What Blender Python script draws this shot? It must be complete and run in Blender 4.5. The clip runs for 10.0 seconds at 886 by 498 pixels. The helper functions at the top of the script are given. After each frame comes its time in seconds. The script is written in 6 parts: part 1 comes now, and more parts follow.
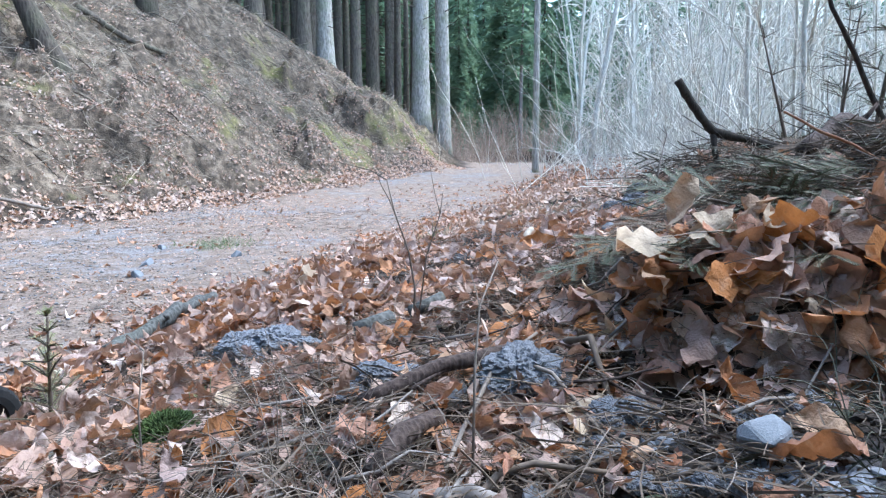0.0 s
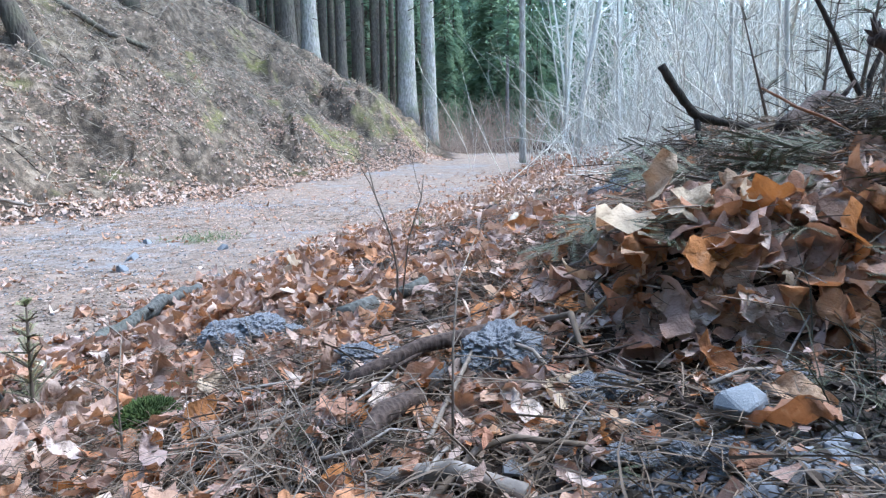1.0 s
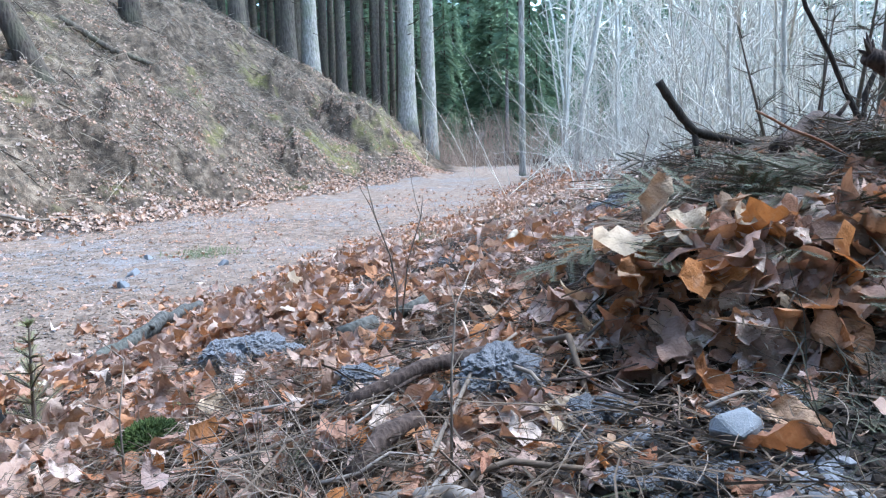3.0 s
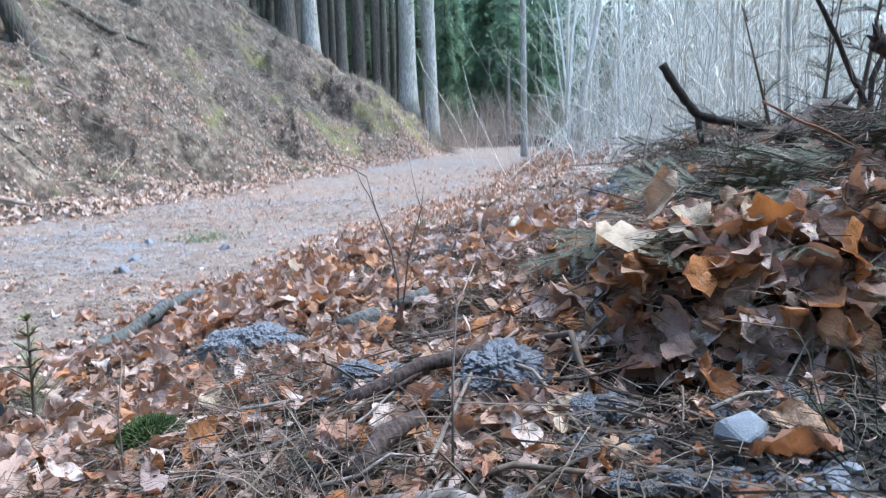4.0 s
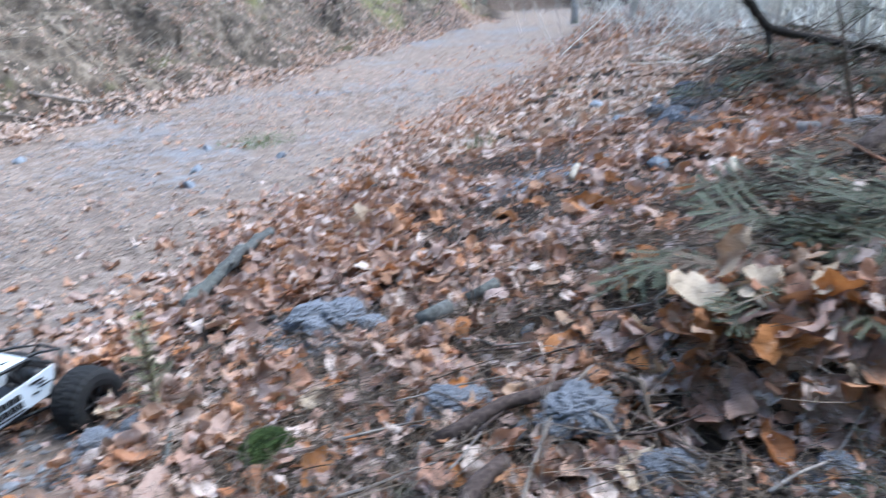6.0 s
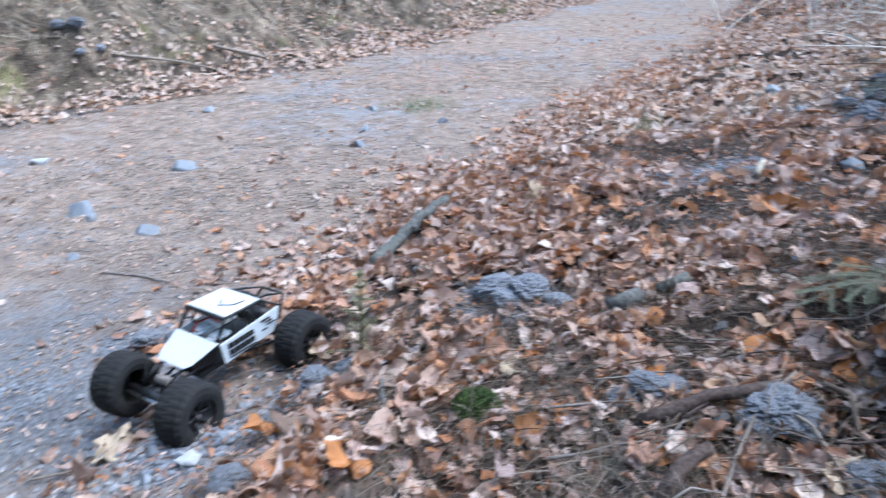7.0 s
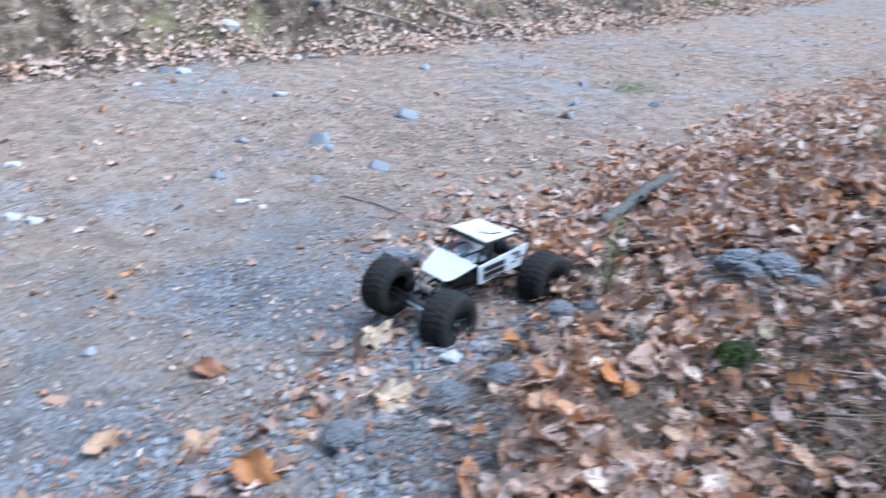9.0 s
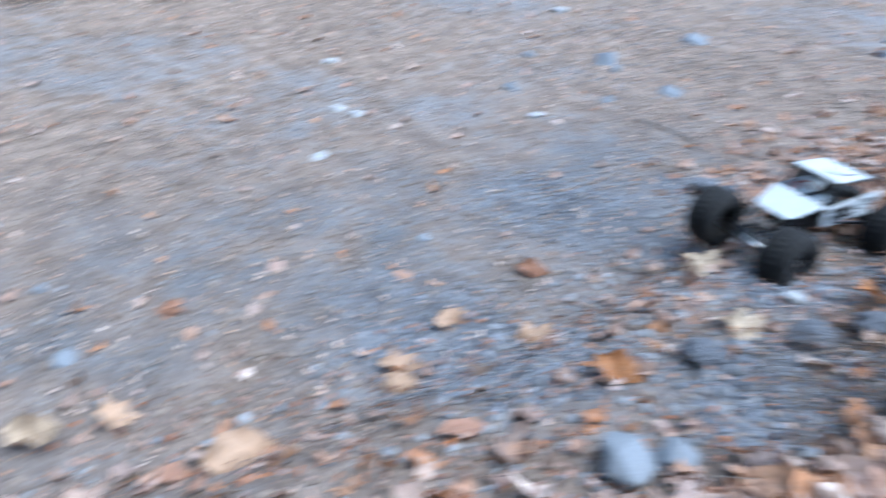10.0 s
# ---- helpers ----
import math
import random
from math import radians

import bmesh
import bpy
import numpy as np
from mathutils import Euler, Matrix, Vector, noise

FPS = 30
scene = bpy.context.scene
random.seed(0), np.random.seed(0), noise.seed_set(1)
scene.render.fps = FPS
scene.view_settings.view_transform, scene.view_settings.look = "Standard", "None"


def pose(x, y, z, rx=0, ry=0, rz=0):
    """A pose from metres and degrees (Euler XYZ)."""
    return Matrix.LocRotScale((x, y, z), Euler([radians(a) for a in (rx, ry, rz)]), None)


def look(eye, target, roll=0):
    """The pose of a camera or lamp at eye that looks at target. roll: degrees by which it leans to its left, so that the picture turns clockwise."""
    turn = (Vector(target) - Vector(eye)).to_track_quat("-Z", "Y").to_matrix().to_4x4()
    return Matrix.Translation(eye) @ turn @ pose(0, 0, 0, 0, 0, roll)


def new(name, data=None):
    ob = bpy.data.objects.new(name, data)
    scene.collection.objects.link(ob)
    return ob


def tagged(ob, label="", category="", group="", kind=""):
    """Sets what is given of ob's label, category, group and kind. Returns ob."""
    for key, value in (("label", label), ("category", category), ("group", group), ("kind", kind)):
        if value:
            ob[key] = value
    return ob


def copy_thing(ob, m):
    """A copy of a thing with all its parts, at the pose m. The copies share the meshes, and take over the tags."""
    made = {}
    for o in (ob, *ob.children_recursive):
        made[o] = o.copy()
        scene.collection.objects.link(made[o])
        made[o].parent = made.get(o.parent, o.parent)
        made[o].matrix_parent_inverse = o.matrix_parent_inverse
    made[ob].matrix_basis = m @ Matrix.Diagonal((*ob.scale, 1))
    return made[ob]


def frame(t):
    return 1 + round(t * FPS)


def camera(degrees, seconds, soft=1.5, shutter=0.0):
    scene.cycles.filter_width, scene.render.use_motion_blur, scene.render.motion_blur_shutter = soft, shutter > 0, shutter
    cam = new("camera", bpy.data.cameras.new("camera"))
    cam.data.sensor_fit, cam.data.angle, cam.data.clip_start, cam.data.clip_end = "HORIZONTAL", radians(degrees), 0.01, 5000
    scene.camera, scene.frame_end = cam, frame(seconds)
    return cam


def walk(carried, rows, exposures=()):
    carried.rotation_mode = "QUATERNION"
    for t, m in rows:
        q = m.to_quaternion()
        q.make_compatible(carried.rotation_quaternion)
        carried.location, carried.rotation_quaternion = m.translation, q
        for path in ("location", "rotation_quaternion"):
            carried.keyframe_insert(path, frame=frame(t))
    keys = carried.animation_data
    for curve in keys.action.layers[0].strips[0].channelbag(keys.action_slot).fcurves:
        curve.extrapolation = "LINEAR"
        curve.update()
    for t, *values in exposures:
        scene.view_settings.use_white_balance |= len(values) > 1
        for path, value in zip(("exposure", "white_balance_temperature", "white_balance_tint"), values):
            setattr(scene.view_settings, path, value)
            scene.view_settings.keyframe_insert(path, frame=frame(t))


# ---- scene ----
cam = camera(65.24, 10.0, soft=1.25, shutter=0.8)
# seconds, eye, yaw, pitch, roll
PATH = [
    (0, -0.0000, 0.0000, 0.7300, -0.000, -8.998, 0.000),
    (0.5, 0.0038, 0.0019, 0.7237, -0.493, -9.215, 0.180),
    (1, 0.0130, -0.0003, 0.7133, -1.018, -9.646, 0.792),
    (1.5, 0.0226, -0.0078, 0.7226, -1.172, -8.521, 1.327),
    (2, 0.0199, -0.0094, 0.7238, -1.284, -8.651, 0.975),
    (3.5, 0.0146, -0.0082, 0.7305, -0.917, -8.592, 1.071),
    (4, 0.0165, 0.0072, 0.7465, -0.922, -10.199, 1.138),
    (4.5, 0.0301, 0.0339, 0.8596, -1.701, -14.672, 1.423),
    (5, 0.0073, 0.0232, 1.0148, -1.405, -16.512, 1.190),
    (5.2, 0.0054, 0.0128, 0.9906, -1.839, -16.308, 0.871),
    (6.3, -0.0734, 0.0056, 1.0765, 5.088, -23.531, 2.866),
    (6.5, -0.1114, -0.0179, 1.1116, 7.024, -24.203, 2.534),
    (7, -0.1763, -0.1018, 1.1101, 13.886, -24.066, 1.586),
    (7.5, -0.2077, -0.1373, 1.1022, 17.239, -24.236, 0.798),
    (8, -0.2367, -0.1934, 1.0852, 20.652, -24.403, 0.291),
    (8.5, -0.2843, -0.2470, 1.0690, 23.825, -25.278, -1.089),
    (9, -0.3785, -0.3361, 1.0662, 28.792, -25.557, -2.140),
    (9.5, -0.4719, -0.4220, 1.0485, 34.694, -28.069, -1.922),
    (10, -0.6073, -0.5809, 1.0521, 46.921, -32.228, -1.205),
]
walk(cam, [(t, pose(x, y, z, 90 + pitch, roll, yaw)) for t, x, y, z, yaw, pitch, roll in PATH],
     exposures=[(0.0, 2.72, 5900, 4), (4.5, 2.66, 5900, 4), (6.5, 2.52, 5850, 5), (8.0, 2.60, 5850, 5), (10.0, 2.38, 5650, 2)])

# ---------------------------------------------------------------- light: a grey late-autumn afternoon in open shade
world = bpy.data.worlds.new("sky")
scene.world = world
world.use_nodes = True
wn = world.node_tree
sky = wn.nodes.new("ShaderNodeTexSky")
sky.sky_type, sky.sun_disc = "NISHITA", False
sky.sun_elevation, sky.sun_rotation = radians(62), radians(65)
sky.air_density, sky.dust_density, sky.ozone_density = 1.0, 1.0, 1.5
wn.nodes["Background"].inputs["Strength"].default_value = 0.15
wn.links.new(sky.outputs["Color"], wn.nodes["Background"].inputs["Color"])
sun = new("sun", bpy.data.lights.new("sun", "SUN"))
sun.data.energy, sun.data.angle, sun.data.color = 1.0, radians(45), (1.0, 0.97, 0.93)
sun.matrix_world = look((13, 6, 27), (0, 0, 0))

# ---------------------------------------------------------------- materials
class Mat:
    """A small node-tree writer."""

    def __init__(self, name, rough=0.8, metal=0.0, spec=0.3):
        self.m = bpy.data.materials.new(name)
        self.m.use_nodes = True
        self.t = self.m.node_tree
        self.b = self.t.nodes["Principled BSDF"]
        self.set(self.b.inputs["Roughness"], rough)
        self.set(self.b.inputs["Metallic"], metal)
        self.set(self.b.inputs["Specular IOR Level"], spec)
        self.geo = None

    def node(self, kind, **props):
        n = self.t.nodes.new(kind)
        for k, v in props.items():
            setattr(n, k, v)
        return n

    def set(self, socket, v):
        if isinstance(v, bpy.types.NodeSocket):
            self.t.links.new(v, socket)
        elif isinstance(v, (tuple, list)) and len(v) == 3 and socket.type == "RGBA":
            socket.default_value = (*v, 1)
        else:
            socket.default_value = v
        return socket

    def coords(self, kind="Object"):
        return self.node("ShaderNodeTexCoord").outputs[kind]

    def noise(self, scale, detail=4.0, rough=0.6, vector=None):
        n = self.node("ShaderNodeTexNoise")
        self.set(n.inputs["Scale"], scale), self.set(n.inputs["Detail"], detail), self.set(n.inputs["Roughness"], rough)
        self.set(n.inputs["Vector"], vector if vector else self.coords())
        return n.outputs["Fac"]

    def cells(self, scale, vector=None, out="Distance"):
        n = self.node("ShaderNodeTexVoronoi")
        self.set(n.inputs["Scale"], scale)
        self.set(n.inputs["Vector"], vector if vector else self.coords())
        return n.outputs[out]

    def ramp(self, fac, stops):
        n = self.node("ShaderNodeValToRGB")
        e = n.color_ramp.elements
        while len(e) < len(stops):
            e.new(0.5)
        for k, (p, c) in zip(e, stops):
            k.position, k.color = p, (*c, 1) if len(c) == 3 else c
        self.set(n.inputs["Fac"], fac)
        return n.outputs["Color"]

    def mix(self, fac, a, b, how="MIX"):
        n = self.node("ShaderNodeMix", data_type="RGBA", blend_type=how)
        self.set(n.inputs[0], fac), self.set(n.inputs[6], a), self.set(n.inputs[7], b)
        return n.outputs[2]

    def math(self, how, a, b=0.0):
        n = self.node("ShaderNodeMath", operation=how)
        self.set(n.inputs[0], a), self.set(n.inputs[1], b)
        return n.outputs[0]

    def step(self, v, lo, hi):
        n = self.node("ShaderNodeMapRange")
        self.set(n.inputs["Value"], v), self.set(n.inputs["From Min"], lo), self.set(n.inputs["From Max"], hi)
        return n.outputs["Result"]

    def island(self):
        return self.node("ShaderNodeNewGeometry").outputs["Random Per Island"]

    def each(self):
        return self.node("ShaderNodeObjectInfo").outputs["Random"]

    def attr(self, name):
        return self.node("ShaderNodeAttribute", attribute_name=name).outputs["Fac"]

    def colour(self, c):
        self.set(self.b.inputs["Base Color"], c)
        return self

    def bump(self, h, strength=0.4, dist=0.01):
        n = self.node("ShaderNodeBump")
        self.set(n.inputs["Strength"], strength), self.set(n.inputs["Distance"], dist), self.set(n.inputs["Height"], h)
        self.set(self.b.inputs["Normal"], n.outputs["Normal"])
        return self


def ground_material():
    """Gravel track, dark leaf mould and the mossy, needle-strewn hillside, mixed by the land's own zones."""
    k = Mat("forest_ground", 0.95, spec=0.15)
    n1, n2, n3 = k.noise(1.6, 5), k.noise(9, 6), k.noise(70, 5, 0.7)
    earth = k.ramp(k.math("ADD", k.math("MULTIPLY", n2, 0.6), k.math("MULTIPLY", k.noise(28, 5, 0.7), 0.4)), [(0.36, (0.050, 0.036, 0.027)), (0.46, (0.150, 0.105, 0.076)), (0.55, (0.245, 0.180, 0.136)), (0.66, (0.37, 0.30, 0.245))])
    grit = k.ramp(k.math("ADD", k.math("MULTIPLY", k.cells(70, out="Color"), 0.5), k.math("MULTIPLY", n2, 0.5)), [(0.2, (0.062, 0.068, 0.078)), (0.5, (0.155, 0.167, 0.188)), (0.8, (0.30, 0.315, 0.335))])
    track = k.mix(k.math("MULTIPLY", k.step(k.math("ADD", k.math("ADD", k.math("MULTIPLY", n1, 0.5), k.math("MULTIPLY", k.noise(0.55, 3), 0.6)), k.math("MULTIPLY", n2, 0.4)), 0.76, 0.87), 0.85), earth, grit)
    track = k.mix(0.35, track, k.ramp(n3, [(0.3, (0.08, 0.064, 0.056)), (0.7, (0.34, 0.305, 0.285))]))
    track = k.mix(k.math("MULTIPLY", k.attr("damp"), k.step(k.noise(4.5, 5, 0.65), 0.36, 0.60)), track, k.ramp(n3, [(0.3, (0.040, 0.043, 0.050)), (0.7, (0.16, 0.168, 0.182))]))
    mould = k.ramp(k.math("ADD", k.math("MULTIPLY", n2, 0.6), k.math("MULTIPLY", n3, 0.4)),
                   [(0.3, (0.010, 0.007, 0.006)), (0.5, (0.028, 0.020, 0.016)), (0.68, (0.075, 0.055, 0.043))])
    slope = k.ramp(k.math("ADD", k.math("MULTIPLY", n2, 0.55), k.math("MULTIPLY", n3, 0.45)),
                   [(0.36, (0.026, 0.020, 0.015)), (0.5, (0.128, 0.098, 0.073)), (0.62, (0.28, 0.228, 0.174))])
    moss = k.ramp(n3, [(0.3, (0.06, 0.066, 0.02)), (0.7, (0.30, 0.29, 0.10))])
    slope = k.mix(k.math("MULTIPLY", k.step(k.noise(7, 6, 0.7), 0.50, 0.36), 0.7), slope, (0.045, 0.036, 0.030))
    streak = k.noise(6, 8, 0.78)
    slope = k.mix(k.math("MULTIPLY", k.step(streak, 0.50, 0.40), 0.85), slope, (0.030, 0.026, 0.021))
    slope = k.mix(k.math("MULTIPLY", k.step(streak, 0.57, 0.68), 0.5), slope, (0.27, 0.228, 0.178))
    # near-black tone on the ledge faces paints in the shade of their hollows
    slope = k.mix(k.math("MULTIPLY", k.attr("ledge_shade"), 0.75), slope, k.ramp(n3, [(0.35, (0.008, 0.007, 0.006)), (0.65, (0.085, 0.066, 0.050))]))
    slope = k.mix(k.math("MULTIPLY", k.step(k.math("ADD", k.noise(0.9, 5, 0.65), k.attr("moss")), 0.58, 0.72), 0.75), slope, moss)
    c = k.mix(k.attr("road"), k.mix(k.attr("hill"), mould, slope), track)
    c = k.mix(k.attr("clay"), c, k.ramp(k.math("ADD", k.math("MULTIPLY", n2, 0.4), k.math("MULTIPLY", n3, 0.6)), [(0.35, (0.032, 0.033, 0.038)), (0.5, (0.108, 0.113, 0.126)), (0.66, (0.25, 0.258, 0.278))]))
    k.colour(c)
    k.bump(k.math("ADD", k.math("MULTIPLY", n3, 0.5), k.math("MULTIPLY", k.cells(60), 0.5)), 0.8, 0.014)
    return k.m


LEAF_TONES = [(0.0, (0.066, 0.038, 0.029)), (0.10, (0.192, 0.109, 0.084)), (0.20, (0.364, 0.256, 0.221)), (0.30, (0.455, 0.190, 0.075)),
              (0.38, (0.304, 0.109, 0.043)), (0.47, (0.406, 0.275, 0.235)), (0.56, (0.506, 0.369, 0.306)), (0.66, (0.335, 0.251, 0.235)), (0.75, (0.446, 0.223, 0.113)), (0.84, (0.273, 0.175, 0.153)), (0.91, (0.466, 0.360, 0.330)), (0.97, (0.649, 0.532, 0.473))]


def leaf_material(name, rnd, pale=0.0, tone=None, shade=(0.50, 0.42, 0.35)):
    k = Mat(name, 0.72, spec=0.22)
    r = k.island() if rnd == "island" else k.each()
    c = k.mix(k.math("MULTIPLY", r, 0.35), tone, (0.20, 0.12, 0.08)) if tone else k.ramp(r, LEAF_TONES)
    blot, fleck = k.noise(38, 5, 0.65), k.noise(210, 3, 0.6)
    c = k.mix(k.math("MULTIPLY", k.step(blot, 0.50, 0.70), 0.6), c, (0.085, 0.052, 0.036))
    c = k.mix(k.math("MULTIPLY", k.step(blot, 0.46, 0.30), 0.35), c, (0.50, 0.41, 0.335))
    c = k.mix(k.math("MULTIPLY", k.step(fleck, 0.60, 0.72), 0.4), c, (0.06, 0.04, 0.03))
    c = k.mix(pale, c, shade)
    # midrib and side veins along the blade
    v = k.node("ShaderNodeSeparateXYZ")
    k.set(v.inputs[0], k.node("ShaderNodeAttribute", attribute_name="leaf_at").outputs["Vector"])
    side = k.math("ABSOLUTE", v.outputs[1])
    w = k.math("SINE", k.math("MULTIPLY", k.math("SUBTRACT", v.outputs[0], k.math("MULTIPLY", side, 0.9)), 84.0))
    rib = k.math("ADD", k.math("MULTIPLY", k.step(w, 0.55, 1.0), 0.7), k.step(side, 0.022, 0.006))
    c = k.mix(k.math("MULTIPLY", k.math("MULTIPLY", rib, k.step(blot, 0.62, 0.40)), 0.09), c, (0.56, 0.42, 0.30))
    k.bump(k.math("ADD", k.math("MULTIPLY", w, 0.035), k.math("MULTIPLY", k.noise(75, 4, 0.6), 2.0)), 0.75, 0.0035)
    k.colour(c)
    # light that shines through the thin blade
    tr = k.node("ShaderNodeBsdfTranslucent")
    k.set(tr.inputs["Color"], k.mix(0.5, c, (0.55, 0.20, 0.05)))
    mx = k.node("ShaderNodeMixShader")
    k.set(mx.inputs[0], 0.22), k.set(mx.inputs[1], k.b.outputs[0]), k.set(mx.inputs[2], tr.outputs[0])
    k.t.links.new(mx.outputs[0], k.t.nodes["Material Output"].inputs["Surface"])
    return k.m


def bark_material(name, dark, light, green=0.0, scale=1.0, smoothness=0.9):
    k = Mat(name, smoothness, spec=0.2)
    n = k.noise(14 * scale, 6, 0.7)
    m = k.node("ShaderNodeMapping")
    k.set(m.inputs["Vector"], k.coords()), k.set(m.inputs["Scale"], (30 * scale, 30 * scale, 7 * scale))
    flakes = k.cells(1.0, m.outputs[0])
    c = k.ramp(k.math("ADD", k.math("MULTIPLY", n, 0.6), k.math("MULTIPLY", flakes, 0.5)), [(0.25, dark), (0.75, light)])
    c = k.mix(k.math("MULTIPLY", k.step(k.noise(3 * scale, 4), 0.45, 0.65), green), c, (0.15, 0.18, 0.09))
    k.colour(c).bump(k.math("ADD", flakes, n), 0.8, 0.012 / scale)
    return k.m


def plain(name, a, b, rough=0.8, scale=40.0, rnd=None, spec=0.3, metal=0.0, relief=0.3, dist=0.003):
    """Two colours mixed by grain, and by chance from piece to piece."""
    k = Mat(name, rough, metal, spec)
    n = k.noise(scale, 5, 0.65)
    f = k.step(n, 0.3, 0.7)
    if rnd:
        f = k.math("ADD", k.math("MULTIPLY", f, 0.45), k.math("MULTIPLY", k.island() if rnd == "island" else k.each(), 0.55))
    k.colour(k.mix(f, a, b)).bump(n, relief, dist)
    return k.m


M_GROUND = ground_material()
M_LITTER = leaf_material("dry_leaves", "island", 0.15, shade=(0.47, 0.41, 0.34))
M_LITTER_FAR = leaf_material("pale_dry_leaves", "island", 0.45, shade=(0.55, 0.47, 0.40))
M_CHIPS = leaf_material("pale_leaf_chips", "island", 0.3, shade=(0.62, 0.55, 0.47))
M_SEEDLING = plain("seedling_needles", (0.15, 0.17, 0.075), (0.36, 0.38, 0.20), 0.6, 30, "island")
M_LEAF = leaf_material("dry_leaf", "each")
# red-brown leaves, mixed darker to hold the shade of mound and leaf gaps
M_LITTER_DARK = leaf_material("brown_shaded_leaves", "island", 0.14, shade=(0.13, 0.062, 0.040))
M_MOUND = leaf_material("mound_leaves", "island", 0.14, shade=(0.52, 0.36, 0.27))
M_LEAF_PALE = leaf_material("pale_leaf", "each", tone=(0.50, 0.405, 0.30))
M_LEAF_ORANGE = leaf_material("orange_leaf", "each", tone=(0.42, 0.17, 0.055))
M_LEAF_BROWN = leaf_material("brown_leaf", "each", tone=(0.27, 0.135, 0.085))
M_LEAF_TAN = leaf_material("tan_leaf", "each", tone=(0.47, 0.32, 0.22))
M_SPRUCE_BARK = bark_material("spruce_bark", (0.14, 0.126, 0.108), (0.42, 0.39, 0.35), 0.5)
# darker copy of the spruce bark, the stand's shade mixed into its colour
M_SHADED_BARK = bark_material("shaded_spruce_bark", (0.042, 0.035, 0.030), (0.145, 0.122, 0.10), 0.2)
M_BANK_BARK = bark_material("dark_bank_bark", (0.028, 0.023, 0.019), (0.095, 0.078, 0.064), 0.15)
M_PALE_BARK = bark_material("pale_sapling_bark", (0.34, 0.315, 0.26), (0.70, 0.66, 0.58), 0.2, 2.0)
M_TWIGS_PALE = plain("pale_twigs", (0.42, 0.385, 0.32), (0.86, 0.82, 0.73), 0.9, 20, "island")
M_BRUSH = plain("russet_brush", (0.26, 0.19, 0.145), (0.56, 0.45, 0.37), 0.9, 20, "island")
M_TWIG = plain("dead_twigs", (0.040, 0.029, 0.023), (0.17, 0.13, 0.10), 0.85, 60, "island")
M_STALK = plain("dry_stalks", (0.055, 0.044, 0.038), (0.29, 0.24, 0.20), 0.8, 60, "island")
M_BANK_STRAW = plain("bank_straw", (0.13, 0.108, 0.082), (0.46, 0.395, 0.31), 0.85, 60, "island")
M_SEDGE = plain("withered_sedge", (0.020, 0.022, 0.016), (0.095, 0.095, 0.07), 0.8, 60, "island")
M_STICK = bark_material("brown_stick_bark", (0.022, 0.016, 0.014), (0.088, 0.064, 0.056), 0.0, 5.0)
M_MOSSY_STICK = bark_material("lichened_branch_bark", (0.024, 0.024, 0.023), (0.125, 0.125, 0.118), 0.08, 4.0)
M_DEADWOOD = bark_material("dark_dead_wood", (0.012, 0.010, 0.009), (0.055, 0.043, 0.035), 0.0, 5.0)
M_WOOD = plain("weathered_wood", (0.095, 0.082, 0.075), (0.27, 0.24, 0.22), 0.85, 50)
M_NEEDLE = plain("spruce_needles", (0.028, 0.043, 0.024), (0.105, 0.132, 0.076), 0.6, 30, "island")
M_NEEDLE_DRY = plain("dry_needles", (0.055, 0.040, 0.029), (0.19, 0.140, 0.102), 0.8, 30, "island")
def foliage():
    k = Mat("conifer_foliage", 0.7, spec=0.2)
    c = k.mix(k.math("ADD", k.math("MULTIPLY", k.noise(3), 0.4), k.math("MULTIPLY", k.island(), 0.6)), (0.15, 0.235, 0.155), (0.265, 0.36, 0.24))
    tr = k.node("ShaderNodeBsdfTranslucent")
    k.colour(c), k.set(tr.inputs["Color"], c)
    mx = k.node("ShaderNodeMixShader")
    k.set(mx.inputs[0], 0.6), k.set(mx.inputs[1], k.b.outputs[0]), k.set(mx.inputs[2], tr.outputs[0])
    k.t.links.new(mx.outputs[0], k.t.nodes["Material Output"].inputs["Surface"])
    return k.m


M_CROWN = foliage()
M_STONE = plain("grey_blue_stone", (0.105, 0.119, 0.138), (0.265, 0.287, 0.318), 0.8, 30, "each")
M_STONE_PALE = plain("pale_limestone", (0.22, 0.23, 0.24), (0.43, 0.435, 0.44), 0.8, 35, "each")
M_GRAVEL = plain("gravel", (0.075, 0.078, 0.085), (0.30, 0.305, 0.32), 0.85, 40, "island")
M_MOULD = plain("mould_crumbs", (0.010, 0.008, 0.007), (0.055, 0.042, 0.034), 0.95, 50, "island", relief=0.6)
M_CRUMB = plain("earth_crumbs", (0.075, 0.056, 0.046), (0.30, 0.245, 0.205), 0.95, 40, "island", relief=0.6)
M_CLOD = plain("grey_clay_clod", (0.070, 0.076, 0.090), (0.27, 0.283, 0.315), 0.95, 60, "each", relief=0.7, dist=0.006)
M_CLAY = plain("grey_clay_crumbs", (0.065, 0.071, 0.084), (0.27, 0.285, 0.32), 0.95, 60, "island", relief=0.7)
M_MOSS = plain("green_moss", (0.022, 0.042, 0.012), (0.085, 0.125, 0.036), 0.95, 90, relief=0.9, dist=0.01)
M_GRASS = plain("green_blades", (0.06, 0.10, 0.04), (0.20, 0.27, 0.13), 0.7, 40, "island")
M_WHITE = plain("white_lexan", (0.43, 0.46, 0.48), (0.50, 0.525, 0.54), 0.35, 30, spec=0.5, relief=0.05)
M_BLACK = plain("black_plastic", (0.007, 0.007, 0.008), (0.017, 0.017, 0.018), 0.45, 60, spec=0.4, relief=0.1)
M_RUBBER = plain("tyre_rubber", (0.008, 0.008, 0.009), (0.022, 0.0215, 0.021), 0.85, 70, spec=0.25, relief=0.3)
